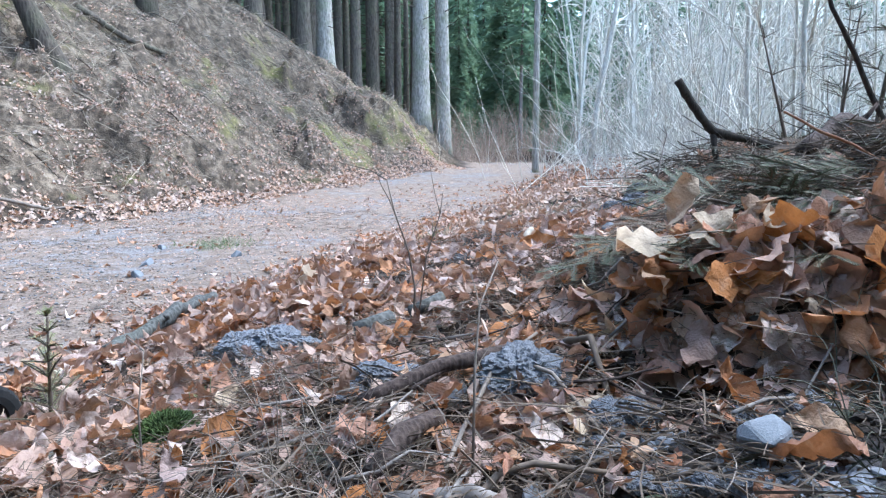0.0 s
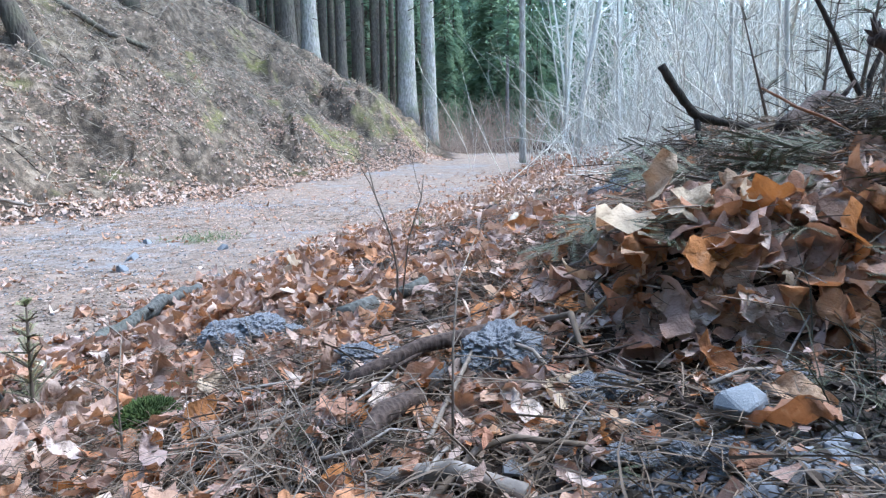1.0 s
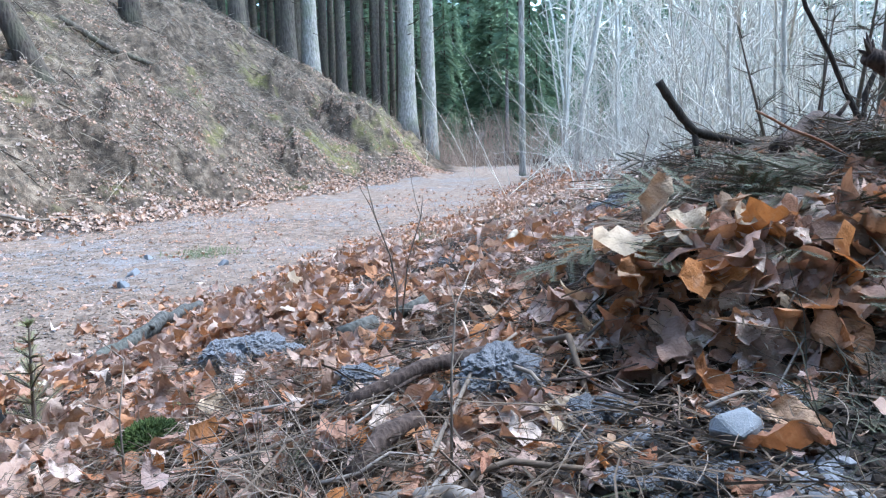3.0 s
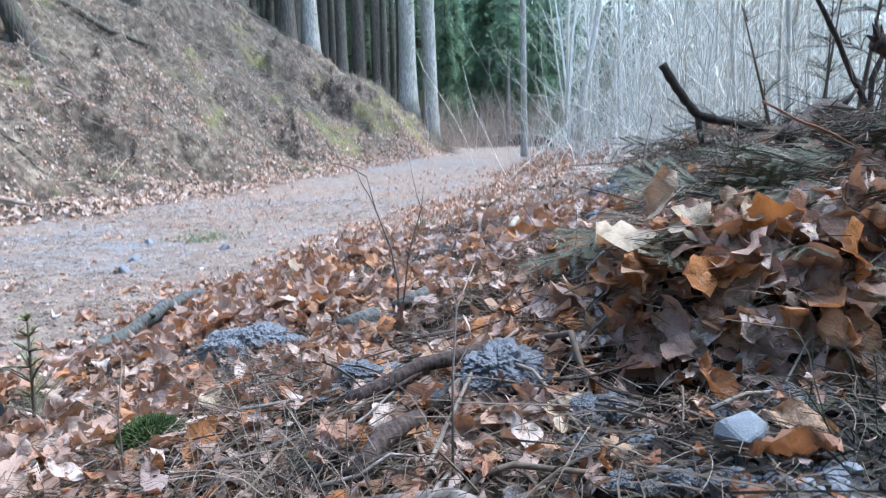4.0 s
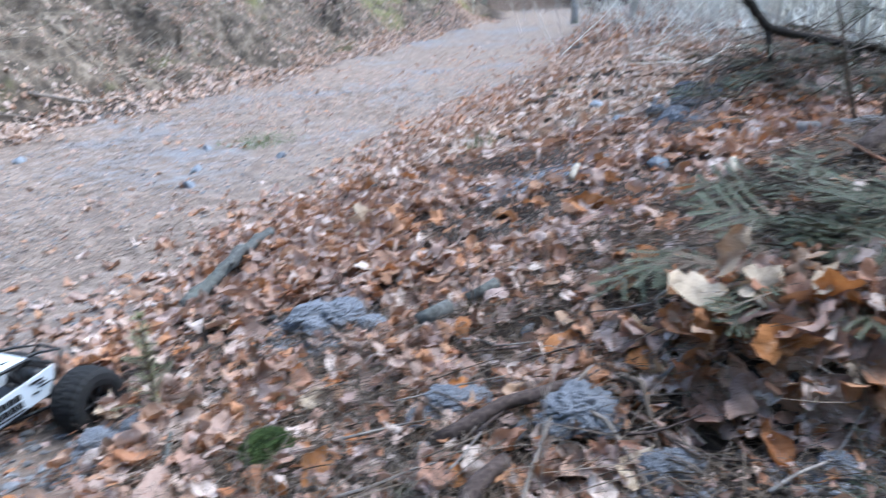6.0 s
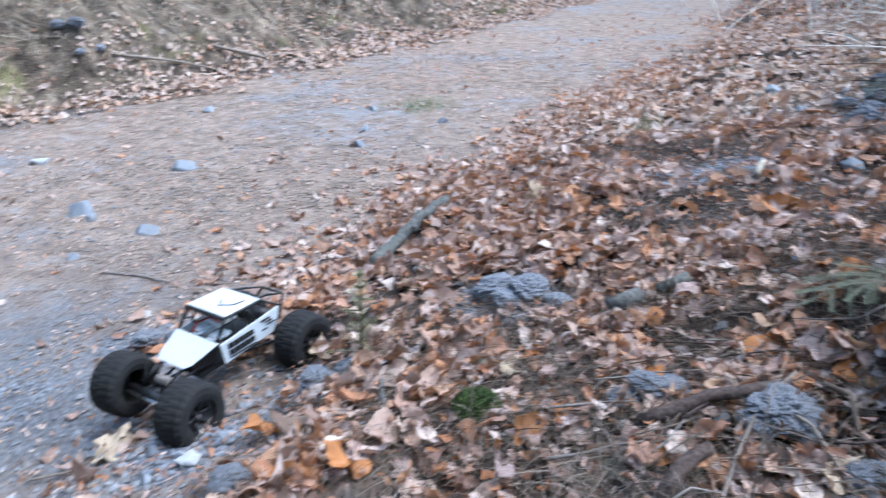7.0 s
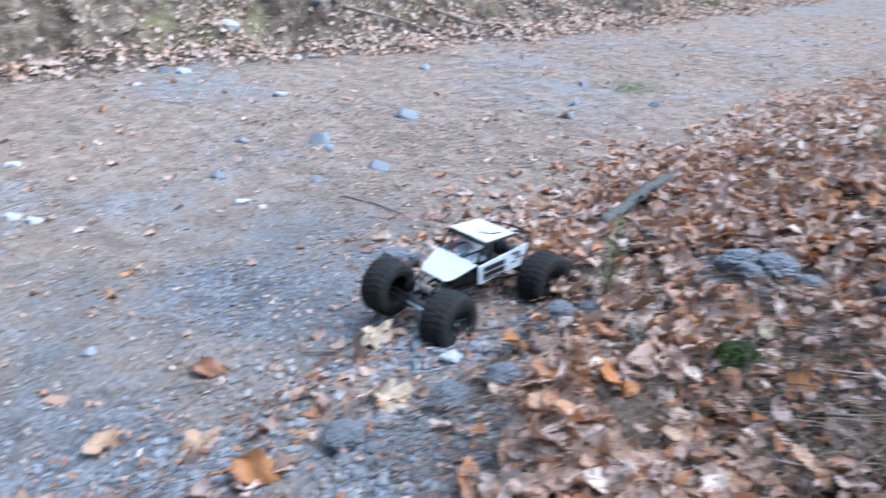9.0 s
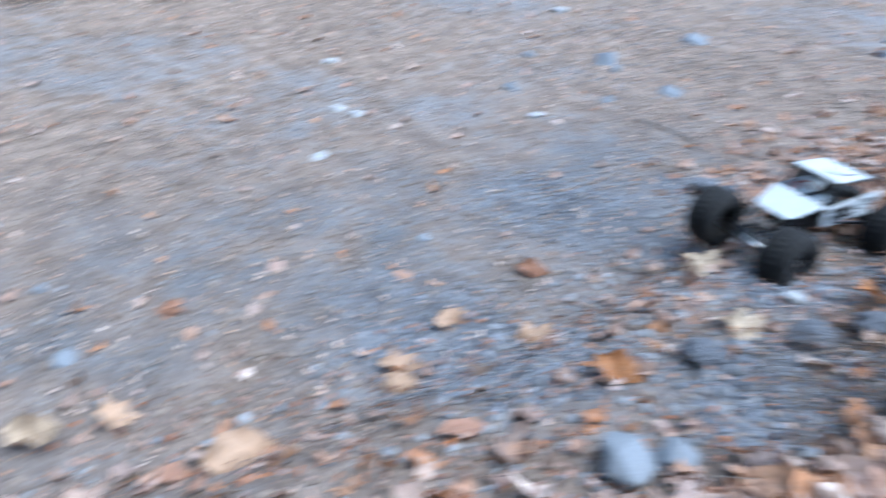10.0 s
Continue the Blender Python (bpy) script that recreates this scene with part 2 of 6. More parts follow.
M_STEEL = plain("bright_steel", (0.55, 0.55, 0.55), (0.7, 0.7, 0.7), 0.3, 60, metal=1.0, relief=0.05)
M_RED = plain("red_wire", (0.25, 0.03, 0.02), (0.4, 0.06, 0.04), 0.5, 60)

# ---------------------------------------------------------------- the lie of the land
LEFT_Y = np.array([-40, -10, 0, 2.2, 3.4, 5.0, 6.9, 8.4, 10.6, 13.6, 16, 18.5, 21, 25, 40, 160.0])
LEFT_X = np.array([-18, -8.2, -5.6, -4.9, -4.45, -3.6, -3.0, -2.4, -1.6, -0.75, 0.1, 0.6, 0.6, -0.8, -13, -90.0])
RIGHT_Y = np.array([-40, -10, -3, 0, 0.5, 1.3, 2.0, 2.9, 3.5, 5.1, 6.5, 9.7, 14, 18.5, 22, 25, 40, 160.0])
RIGHT_X = np.array([-14, -4.6, -2.5, -1.5, -1.38, -1.2, -1.08, -0.95, -0.68, -0.15, 0.3, 1.1, 2.0, 2.9, 3.2, 1.6, -10, -86.0])


def smooth(a, b, v):
    k = np.clip((v - a) / (b - a), 0, 1)
    return k * k * (3 - 2 * k)


def wave(x, y, size, seed):
    """Cheap smooth value noise, -1 to 1."""
    u, v = x / size + seed * 7.13, y / size - seed * 3.71
    i, j = np.floor(u), np.floor(v)
    fu, fv = u - i, v - j
    fu, fv = fu * fu * (3 - 2 * fu), fv * fv * (3 - 2 * fv)

    def h(a, b):
        s = np.sin(a * 127.1 + b * 311.7 + seed * 17.3) * 43758.5453
        return (s - np.floor(s)) * 2 - 1
    return (h(i, j) * (1 - fu) + h(i + 1, j) * fu) * (1 - fv) + (h(i, j + 1) * (1 - fu) + h(i + 1, j + 1) * fu) * fv


def edges(x, y):
    """Metres right of the road's right edge, and left of its left edge (minus: inside)."""
    wob = 0.10 * wave(x, y, 0.7, 3) + 0.05 * wave(x, y, 0.22, 4)
    return x - np.interp(y, RIGHT_Y, RIGHT_X) + wob, np.interp(y, LEFT_Y, LEFT_X) - x + 2 * wob


LITTER_Y = np.array([-40, -3, -0.7, 0.3, 0.8, 1.1, 1.35, 2.0, 2.9, 3.5, 160.0])
LITTER_X = np.array([1.3, 1.05, 0.84, 0.74, 0.66, 0.46, 0.16, 0.02, 0.02, 0.0, 0.0])


def litter_edge(x, y):
    """Metres right of the line where the thick leaf litter begins."""
    r, _ = edges(x, y)
    return r - np.interp(y, LITTER_Y, LITTER_X)


CLAY = ((-0.44, 1.46, 0.17, 0.12), (0.14, 2.32, 0.26, 0.16), (0.86, 3.2, 0.17, 0.55), (-0.86, 0.50, 0.16, 0.22), (-0.82, 1.13, 0.10, 0.10), (0.24, 0.56, 0.14, 0.08), (0.19, 0.72, 0.07, 0.05), (0.41, 0.72, 0.08, 0.04), (-0.08, 0.95, 0.07, 0.05), (-1.0, 0.9, 0.14, 0.12), (-1.75, 1.0, 0.30, 0.22), (-1.45, 0.30, 0.40, 0.22), (-1.46, 1.36, 0.16, 0.12))


def clay(x, y):
    """How bare the grey-blue clay lies, 0 to 1."""
    k = np.zeros_like(np.asarray(x, float))
    for cx, cy, rx, ry in CLAY:
        k = np.maximum(k, np.exp(-(((x - cx) / rx) ** 2 + ((y - cy) / ry) ** 2) ** 2))
    return np.clip(k * (1.1 + 0.5 * wave(x, y, 0.06, 61)), 0, 1)


def bump(x, y, cx, cy, rx, ry, h):
    return h * np.exp(-(((x - cx) / rx) ** 2 + ((y - cy) / ry) ** 2))


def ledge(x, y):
    """Where the bank has broken away: signed distance-like value, zero along the edge."""
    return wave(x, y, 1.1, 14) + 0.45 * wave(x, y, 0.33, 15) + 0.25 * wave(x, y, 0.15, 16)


GULLY_X = np.array([-5.0, -4.3, -3.96, -3.36, -2.71, -1.89, -1.17, -0.9])
GULLY_Y = np.array([16.4, 15.9, 15.6, 15.1, 15.8, 15.4, 15.3, 15.3])


def gully(x, y):
    """The broken edge under the trunk on the bank: metres uphill of it, and how strongly it shows."""
    d = y - np.interp(x, GULLY_X, GULLY_Y) + 0.25 * wave(x, y, 0.4, 71)
    return d, smooth(-4.8, -3.9, x) * (1 - smooth(-1.5, -0.9, x)) * smooth(-0.5, 0.1, wave(x, y, 0.9, 72) + 0.3)


def height(x, y):
    x, y = np.asarray(x, float), np.asarray(y, float)
    r, l = edges(x, y)
    z = 0.012 * wave(x, y, 0.8, 1) + 0.004 * wave(x, y, 0.17, 2)
    # verge on the right: a bank of litter, then the drop into the valley
    near = 1 - smooth(2.2, 4.5, y)
    rise = np.interp(r, [-9, 0, 0.12, 0.25, 0.45, 0.75, 1.3, 1.8, 2.6, 4.5, 9, 16, 60, 300], [0, 0, 0.07, 0.125, 0.175, 0.27, 0.40, 0.44, 0.38, 0.0, -1.6, -2.4, -3.2, -3.2])
    far = np.interp(r, [-9, 0, 0.2, 0.5, 1.0, 1.6, 2.4, 3.5, 6, 10, 16, 60, 300], [0, 0, 0.05, 0.11, 0.19, 0.26, 0.26, 0.10, -0.8, -1.8, -2.4, -3.2, -3.2])
    z = z + near * rise + (1 - near) * far
    z = z + bump(x, y, 0.80, 1.25, 0.50, 0.45, 0.27) + bump(x, y, 0.36, 0.98, 0.20, 0.20, 0.07) - bump(x, y, 0.47, 1.20, 0.16, 0.16, 0.045) + bump(x, y, 1.45, 3.4, 0.5, 0.7, 0.34) + bump(x, y, 1.7, 1.7, 0.7, 0.8, 0.15) + bump(x, y, -1.42, 1.30, 0.32, 0.42, 0.055) - bump(x, y, -0.93, 1.12, 0.16, 0.28, 0.035)
    lip = smooth(0.22, 0.36, x) * (1 - smooth(0.75, 1.0, x))   # the leaf layer's steep front, hollow below
    z = z + lip * (0.055 * smooth(0.76, 0.86, y + 0.25 * (x - 0.4)) - 0.035 * np.exp(-((y + 0.25 * (x - 0.4) - 0.73) / 0.06) ** 2)) * (1 - smooth(1.1, 1.4, y))
    z = z - 0.055 * (1 - smooth(0.98, 1.25, y)) * smooth(-0.65, -0.25, x) * (1 - 0.65 * smooth(0.15, 0.32, x)) - bump(x, y, 0.275, 0.80, 0.06, 0.05, 0.05)
    z = z + (1 - smooth(0, 0.3, l)) * (0.009 * wave(x, y, 0.31, 21) + 0.005 * wave(x, y, 0.11, 22))
    v = smooth(0.05, 0.5, r)
    z = z + v * (0.03 * wave(x, y, 0.35, 5) + 0.015 * wave(x, y, 0.12, 6))
    # the hillside on the left
    hill = np.interp(l, [-9, 0, 0.5, 1.1, 2.6, 6, 14, 40, 90], [0, 0, 0.10, 0.40, 1.50, 4.0, 8.5, 20, 26])
    b = smooth(0.1, 0.9, l)
    z = z + bump(x, y, -1.15, 16.4, 0.85, 1.5, 0.75) + bump(x, y, -0.9, 21.0, 1.2, 1.2, 0.45)
    z = z - b * 0.22 * smooth(0.35, 0.7, wave(x, y, 0.55, 13)) * (1 - 0.6 * smooth(2.5, 5, l))
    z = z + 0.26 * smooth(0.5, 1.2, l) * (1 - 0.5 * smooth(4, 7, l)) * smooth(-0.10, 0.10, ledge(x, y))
    d, k = gully(x, y)
    z = z + k * (0.34 * smooth(-0.12, 0.08, d) * np.exp(-np.maximum(d, 0) / 0.9) - 0.12 * np.exp(-((d + 0.2) / 0.2) ** 2))
    z = z + hill + b * (0.20 * wave(x, y, 1.3, 7) + 0.16 * (0.5 - np.abs(wave(x, y, 0.75, 8))) + 0.10 * wave(x, y, 0.33, 10) + 0.055 * wave(x, y, 0.17, 9))
    return z
# ---------------------------------------------------------------- builders
RNG = np.random.default_rng(11)


def tri_mesh(name, verts, faces, material, smooth=False, marks=None):
    me = bpy.data.meshes.new(name)
    me.from_pydata(np.asarray(verts, float).tolist(), [], np.asarray(faces).tolist() if isinstance(faces, np.ndarray) else faces)
    me.materials.append(material)
    if smooth:
        me.polygons.foreach_set("use_smooth", [True] * len(me.polygons))
    if marks is not None:   # where each corner lies on its leaf
        me.attributes.new("leaf_at", "FLOAT_VECTOR", "POINT").data.foreach_set("vector", np.asarray(marks, np.float32).ravel())
    me.update()
    return me


def part(name, bm, material, parent=None, label="", smooth=False):
    """Links a bmesh, or a finished mesh, as one object under its thing."""
    if isinstance(bm, bpy.types.Mesh):
        me = bm
    else:
        me = bpy.data.meshes.new(name)
        bm.to_mesh(me)
        bm.free()
        me.materials.append(material)
        if smooth:
            me.polygons.foreach_set("use_smooth", [True] * len(me.polygons))
    ob = new(name, me)
    ob.parent = parent
    return tagged(ob, label)


def thing(name, label, category, group="", m=None):
    ob = new(name)
    ob.empty_display_size = 0.1
    if m is not None:
        ob.matrix_basis = m
    return tagged(ob, label, category, group)


def on_ground(x, y, up=0.0):
    return Vector((x, y, float(height(x, y)) + up))


def slopes(x, y, e=0.03):
    """Upward normals of the land."""
    dx = (height(x + e, y) - height(x - e, y)) / (2 * e)
    dy = (height(x, y + e) - height(x, y - e)) / (2 * e)
    n = np.stack([-dx, -dy, np.ones_like(dx)], -1)
    return n / np.linalg.norm(n, axis=-1, keepdims=True)


def turns(normals, rng, tilt):
    """One frame per place: z near the normal, tipped by up to about tilt radians, spun at will."""
    n = normals + rng.normal(0, tilt, normals.shape)
    n /= np.linalg.norm(n, axis=1, keepdims=True)
    a = rng.normal(size=n.shape)
    x = a - (a * n).sum(1, keepdims=True) * n
    x /= np.linalg.norm(x, axis=1, keepdims=True)
    return np.stack([x, np.cross(n, x), n], -1)


def strew(templates, places, frames, sizes, rng):
    """Joins many small copies of a few templates into vertices, triangles and each vertex's place on its template."""
    pick = rng.integers(0, len(templates), len(places))
    vs, fs, ms, base = [], [], [], 0
    for k, (tv, tf) in enumerate(templates):
        i = np.where(pick == k)[0]
        if not len(i):
            continue
        v = places[i][:, None, :] + np.einsum("nij,vj->nvi", frames[i], tv) * sizes[i][:, None, None]
        vs.append(v.reshape(-1, 3))
        ms.append(np.tile(tv * (1, 1, 0), (len(i), 1)))
        fs.append((tf[None] + (base + np.arange(len(i)) * len(tv))[:, None, None]).reshape(-1, 3))
        base += len(i) * len(tv)
    return np.concatenate(vs), np.concatenate(fs), np.concatenate(ms)


def leaf_template(rng, kind, n=5, fine=False):
    """A curled dry leaf, 1 long: beech-like blade or a lobed maple-like one."""
    bend, cup, twist = rng.uniform(-0.7, 0.9), rng.uniform(-0.5, 0.75), rng.uniform(-0.8, 0.8)
    crease, turn = rng.uniform(0.02, 0.07), rng.uniform(0, 6.28)
    hook = rng.uniform(-2.2, 2.8)
    if kind == "blade":
        cols = 5 if fine else 3
        v, f = [], []
        for i in range(n):
            u = i / (n - 1)
            w = 0.33 * math.sin(math.pi * min(1, u ** 0.85 + 0.02)) ** 0.8 + 0.012
            for j in range(cols):
                s = 2 * j / (cols - 1) - 1
                edge = (rng.uniform(0.82, 1.1) if rng.uniform() > 0.10 else rng.uniform(0.4, 0.7)) if abs(s) > 0.9 else 1
                y = s * w * edge
                z = cup * (abs(s) ** 1.6) * w * 0.8 + bend * (u - 0.5) ** 2 * 1.1 + twist * s * (u - 0.5) * 0.5 + 1.5 * crease * math.sin(9 * u + 3 * s + turn) + hook * max(0, u - 0.6) ** 2 + rng.normal(0, 0.024)
                v.append((u - 0.5, y * (1 - 0.35 * max(cup, 0) * abs(s)), z))
        for i in range(n - 1):
            for j in range(cols - 1):
                a = i * cols + j
                f += [(a, a + cols, a + cols + 1), (a, a + cols + 1, a + 1)]
        return np.array(v), np.array(f)
    tips = [(0.0, 1.0), (0.95, 0.92), (-0.95, 0.92), (1.95, 0.66), (-1.95, 0.66)]
    waist, sharp = rng.uniform(0.42, 0.62), rng.uniform(0.26, 0.42)
    m = 26 if fine else 15
    rings = (0.4, 0.75, 1.0) if fine else (0.55, 1.0)
    v, f = [(0, 0, 0)], []
    out = []
    for i in range(m):   # the outline: five pointed lobes, notched at the stalk, torn here and there
        a = 2 * math.pi * i / m - math.pi
        r = waist + max((L - waist) * math.exp(-((a - t) / sharp) ** 2) for t, L in tips)
        r *= 1 - 0.45 * math.exp(-((abs(a) - math.pi) / 0.35) ** 2)
        out.append(0.52 * r * (rng.uniform(0.88, 1.1) if rng.uniform() > 0.08 else 0.62))
    for ring in rings:
        for i in range(m):
            a = 2 * math.pi * i / m - math.pi
            r = out[i] * ring
            x, y = r * math.cos(a), r * math.sin(a)
            v.append((x, y, cup * 1.5 * y * y + bend * 1.3 * x * x + twist * x * y + crease * 1.6 * math.sin(3 * a + turn) * ring + ring * ring * rng.normal(0, 0.045)))
    for i in range(m):
        j = (i + 1) % m
        f.append((0, 1 + i, 1 + j))
        for q in range(len(rings) - 1):
            o = 1 + q * m
            f += [(o + i, o + m + i, o + m + j), (o + i, o + m + j, o + j)]
    return np.array(v), np.array(f)


def stone_template(rng, flat=0.7, detail=1, rough=0.2):
    bm = bmesh.new()
    bmesh.ops.create_icosphere(bm, subdivisions=detail, radius=0.5)
    for _ in range(5 if detail > 1 else 2):   # broken faces
        d = Vector(rng.normal(size=3)).normalized()
        c = rng.uniform(0.26, 0.42)
        for v in bm.verts:
            o = v.co.dot(d) - c
            if o > 0:
                v.co -= d * o * 0.9
    s = Vector((rng.uniform(0.8, 1.25), rng.uniform(0.7, 1.0), flat * rng.uniform(0.7, 1.1)))
    for v in bm.verts:
        v.co = Vector([a * b for a, b in zip(v.co, s)]) * (1 + rng.normal(0, rough * 0.25))
    bmesh.ops.triangulate(bm, faces=bm.faces)
    bm.verts.ensure_lookup_table()
    v, f = np.array([v.co for v in bm.verts]), np.array([[q.index for q in p.verts] for p in bm.faces])
    bm.free()
    return v, f


def tube(points, radii, sides=6, cap=True):
    """Vertices and faces of a round bar along a line of points."""
    pts = [Vector(p) for p in points]
    v, f = [], []
    for i, p in enumerate(pts):
        d = (pts[min(i + 1, len(pts) - 1)] - pts[max(i - 1, 0)]).normalized()
        a = d.orthogonal().normalized() if i == 0 else (a - d * a.dot(d)).normalized()
        b = d.cross(a)
        for k in range(sides):
            t = 2 * math.pi * k / sides
            v.append(p + (a * math.cos(t) + b * math.sin(t)) * radii[i])
    for i in range(len(pts) - 1):
        for k in range(sides):
            n = (k + 1) % sides
            f.append((i * sides + k, i * sides + n, (i + 1) * sides + n, (i + 1) * sides + k))
    if cap:
        f.append(tuple(range(sides))[::-1])
        f.append(tuple(range((len(pts) - 1) * sides, len(pts) * sides)))
    return [tuple(q) for q in v], f


def gather(pieces):
    """Joins (verts, faces) pieces."""
    v, f = [], []
    for pv, pf in pieces:
        o = len(v)
        v += [tuple(p) for p in pv]
        f += [tuple(i + o for i in q) for q in pf]
    return v, f


def wander(start, way, length, steps, rng, wobble=0.15, droop=0.0):
    """Points of a crooked line."""
    p, d = Vector(start), Vector(way).normalized()
    out = [p.copy()]
    for _ in range(steps):
        d = (d + Vector(rng.normal(0, wobble, 3)) + Vector((0, 0, -droop))).normalized()
        p = p + d * (length / steps)
        out.append(p.copy())
    return out


# ---------------------------------------------------------------- ground, road and hillside: one sheet, cut along the road's edges
def spaced(stops):
    out = []
    for (a, sa), (b, sb) in zip(stops[:-1], stops[1:]):
        n = max(1, round(2 * (b - a) / (sa + sb)))
        k = np.linspace(0, 1, n, endpoint=False)
        out.append(a + (b - a) * (k * sa + 0.5 * k * k * (sb - sa)) / (0.5 * (sa + sb)))
    return np.concatenate(out + [[stops[-1][0]]])


def build_land():
    gx = spaced([(-220, 20), (-30, 2.0), (-9, 0.16), (-5, 0.06), (-2, 0.03), (1.4, 0.03), (3, 0.10), (12, 0.6), (40, 4), (220, 20)])
    gy = spaced([(-220, 20), (-30, 3.0), (-4, 0.2), (-0.8, 0.04), (2.5, 0.03), (6, 0.06), (20, 0.16), (32, 0.6), (60, 4), (220, 20)])
    X, Y = np.meshgrid(gx, gy)
    Z = height(X, Y)
    r, l = edges(X, Y)
    nx, ny = len(gx), len(gy)
    a = (np.arange(ny - 1)[:, None] * nx + np.arange(nx - 1)[None]).ravel()
    quads = np.stack([a, a + 1, a + nx + 1, a + nx], 1)
    zone_r, zone_l = r.ravel()[quads].mean(1), l.ravel()[quads].mean(1)
    verts = np.stack([X.ravel(), Y.ravel(), Z.ravel()], 1)
    jitter = 0.12 * wave(verts[:, 0], verts[:, 1], 0.18, 12)
    road = (1 - smooth(-0.30, 0.30, litter_edge(verts[:, 0], verts[:, 1]) + jitter)) * (1 - smooth(-0.25, 0.25, l.ravel() + jitter))
    hill = smooth(0.0, 0.9, l.ravel() + jitter)
    # painted shade: a dark band along the ledges and just below the gully's edge
    ledge_shade = 0.3 * np.exp(-((ledge(verts[:, 0], verts[:, 1]) + 0.05) / 0.13) ** 2) * smooth(0.7, 1.2, l.ravel()) * smooth(-0.3, 0.2, wave(verts[:, 0], verts[:, 1], 0.8, 17))
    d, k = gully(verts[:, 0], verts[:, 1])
    ledge_shade = np.maximum(ledge_shade, k * np.exp(-((d + 0.12) / 0.16) ** 2))
    damp = 0.75 * np.exp(-((r.ravel() + 0.55) / 0.75) ** 2) * (1 - smooth(1.4, 2.6, verts[:, 1]))
    mossy = 0.25 * (1.3 * bump(verts[:, 0], verts[:, 1], -0.75, 17.2, 0.9, 1.7, 1) + bump(verts[:, 0], verts[:, 1], -2.2, 13.4, 0.7, 0.8, 0.8) + bump(verts[:, 0], verts[:, 1], -7, 9.5, 1.5, 1.5, 0.7))
    for name, pick, label in (("road", (zone_r < 0) & (zone_l < 0), "unpaved forest track of brown earth and grey gravel"),
                              ("hillside", zone_l >= 0, "steep mossy bank of earth, needles and dry leaves"),
                              ("ground", (zone_r >= 0) & (zone_l < 0), "leaf mould verge falling to a wooded valley")):
        q = quads[pick]
        used, q = np.unique(q, return_inverse=True)
        me = tri_mesh(name, verts[used], q.reshape(-1, 4), M_GROUND, True)
        for key, values in (("road", road), ("hill", hill), ("moss", mossy), ("ledge_shade", ledge_shade), ("damp", damp), ("clay", clay(verts[:, 0], verts[:, 1]))):
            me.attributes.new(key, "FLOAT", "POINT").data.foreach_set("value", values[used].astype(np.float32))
        tagged(new(name, me), label, name, kind="structure")


build_land()


# ---------------------------------------------------------------- trees
def trunk_piece(h, r0, r1, rng, lean=(0, 0), sides=12, flare=1.5, steps=14):
    pts, rad = [], []
    bx, by = rng.normal(0, 0.012, 2)
    for i in range(steps + 1):
        k = (i / steps) ** 1.4
        z = h * k - 0.35
        pts.append((lean[0] * k * h + bx * math.sin(k * 5) * h * 0.3, lean[1] * k * h + by * math.sin(k * 4) * h * 0.3, z))
        rad.append((r0 + (r1 - r0) * k) * (1 + (flare - 1) * math.exp(-max(z, 0) / 0.28)))
    return tube(pts, rad, sides)


def spray(rng, n_sub, length, droop, slim=1.0):
    """One flat, drooping conifer bough, as slim leafy triangles along its twigs."""
    v, f = [], []
    for i in range(n_sub):
        u = (i + rng.uniform(0, 0.8)) / n_sub
        x, z = u * length, -droop * u * u * length + rng.normal(0, 0.05) * length * 0.3
        for s in (-1, 1):
            w = (0.10 + 0.30 * (1 - u)) * length * rng.uniform(0.6, 1.2)
            o = len(v)
            y = s * w
            tip = (x + w * 0.55, y, z - abs(w) * rng.uniform(0.15, 0.5))
            v += [(x - 0.05 * slim * length, 0, z + 0.02), (x + 0.09 * slim * length, 0, z - 0.03), tip, (x + w * 0.1, y * (0.35 + 0.25 * slim), z - abs(w) * (0.25 + 0.25 * slim))]
            f += [(o, o + 1, o + 2), (o, o + 2, o + 3)]
    return np.array(v), np.array(f)


def conifer_crown(h, low, width, rng, whorls=26, per=7, fine=6):
    vs, fs, base = [], [], 0
    for i in range(whorls):
        k = i / (whorls - 1)
        z = low + (h - low) * k
        reach = width * (1 - k) ** 0.8 + 0.15
        for j in range(per):
            L = reach * rng.uniform(0.6, 1.12)
            v, f = spray(rng, fine, L, rng.uniform(0.35, 0.9), 6 / fine)
            a = rng.uniform(0, 2 * math.pi)
            c, s = math.cos(a), math.sin(a)
            v = v @ np.array([[c, s, 0], [-s, c, 0], [0, 0, 1]]) + (0, 0, z + rng.normal(0, 0.12))
            vs.append(v), fs.append(f + base)
            base += len(v)
    return np.concatenate(vs), np.concatenate(fs)


def dead_branches(h, r, rng, n, low=1.0, length=1.2, droop=0.1):
    out = []
    for _ in range(n):
        z, a = rng.uniform(low, h), rng.uniform(0, 2 * math.pi)
        d = (math.cos(a), math.sin(a), rng.uniform(-0.15, 0.25))
        p = wander((d[0] * r * 0.7, d[1] * r * 0.7, z), d, length * rng.uniform(0.3, 1), 4, rng, 0.12, droop)
        out.append(tube(p, np.linspace(0.014, 0.003, len(p)), 4))
    return gather(out)


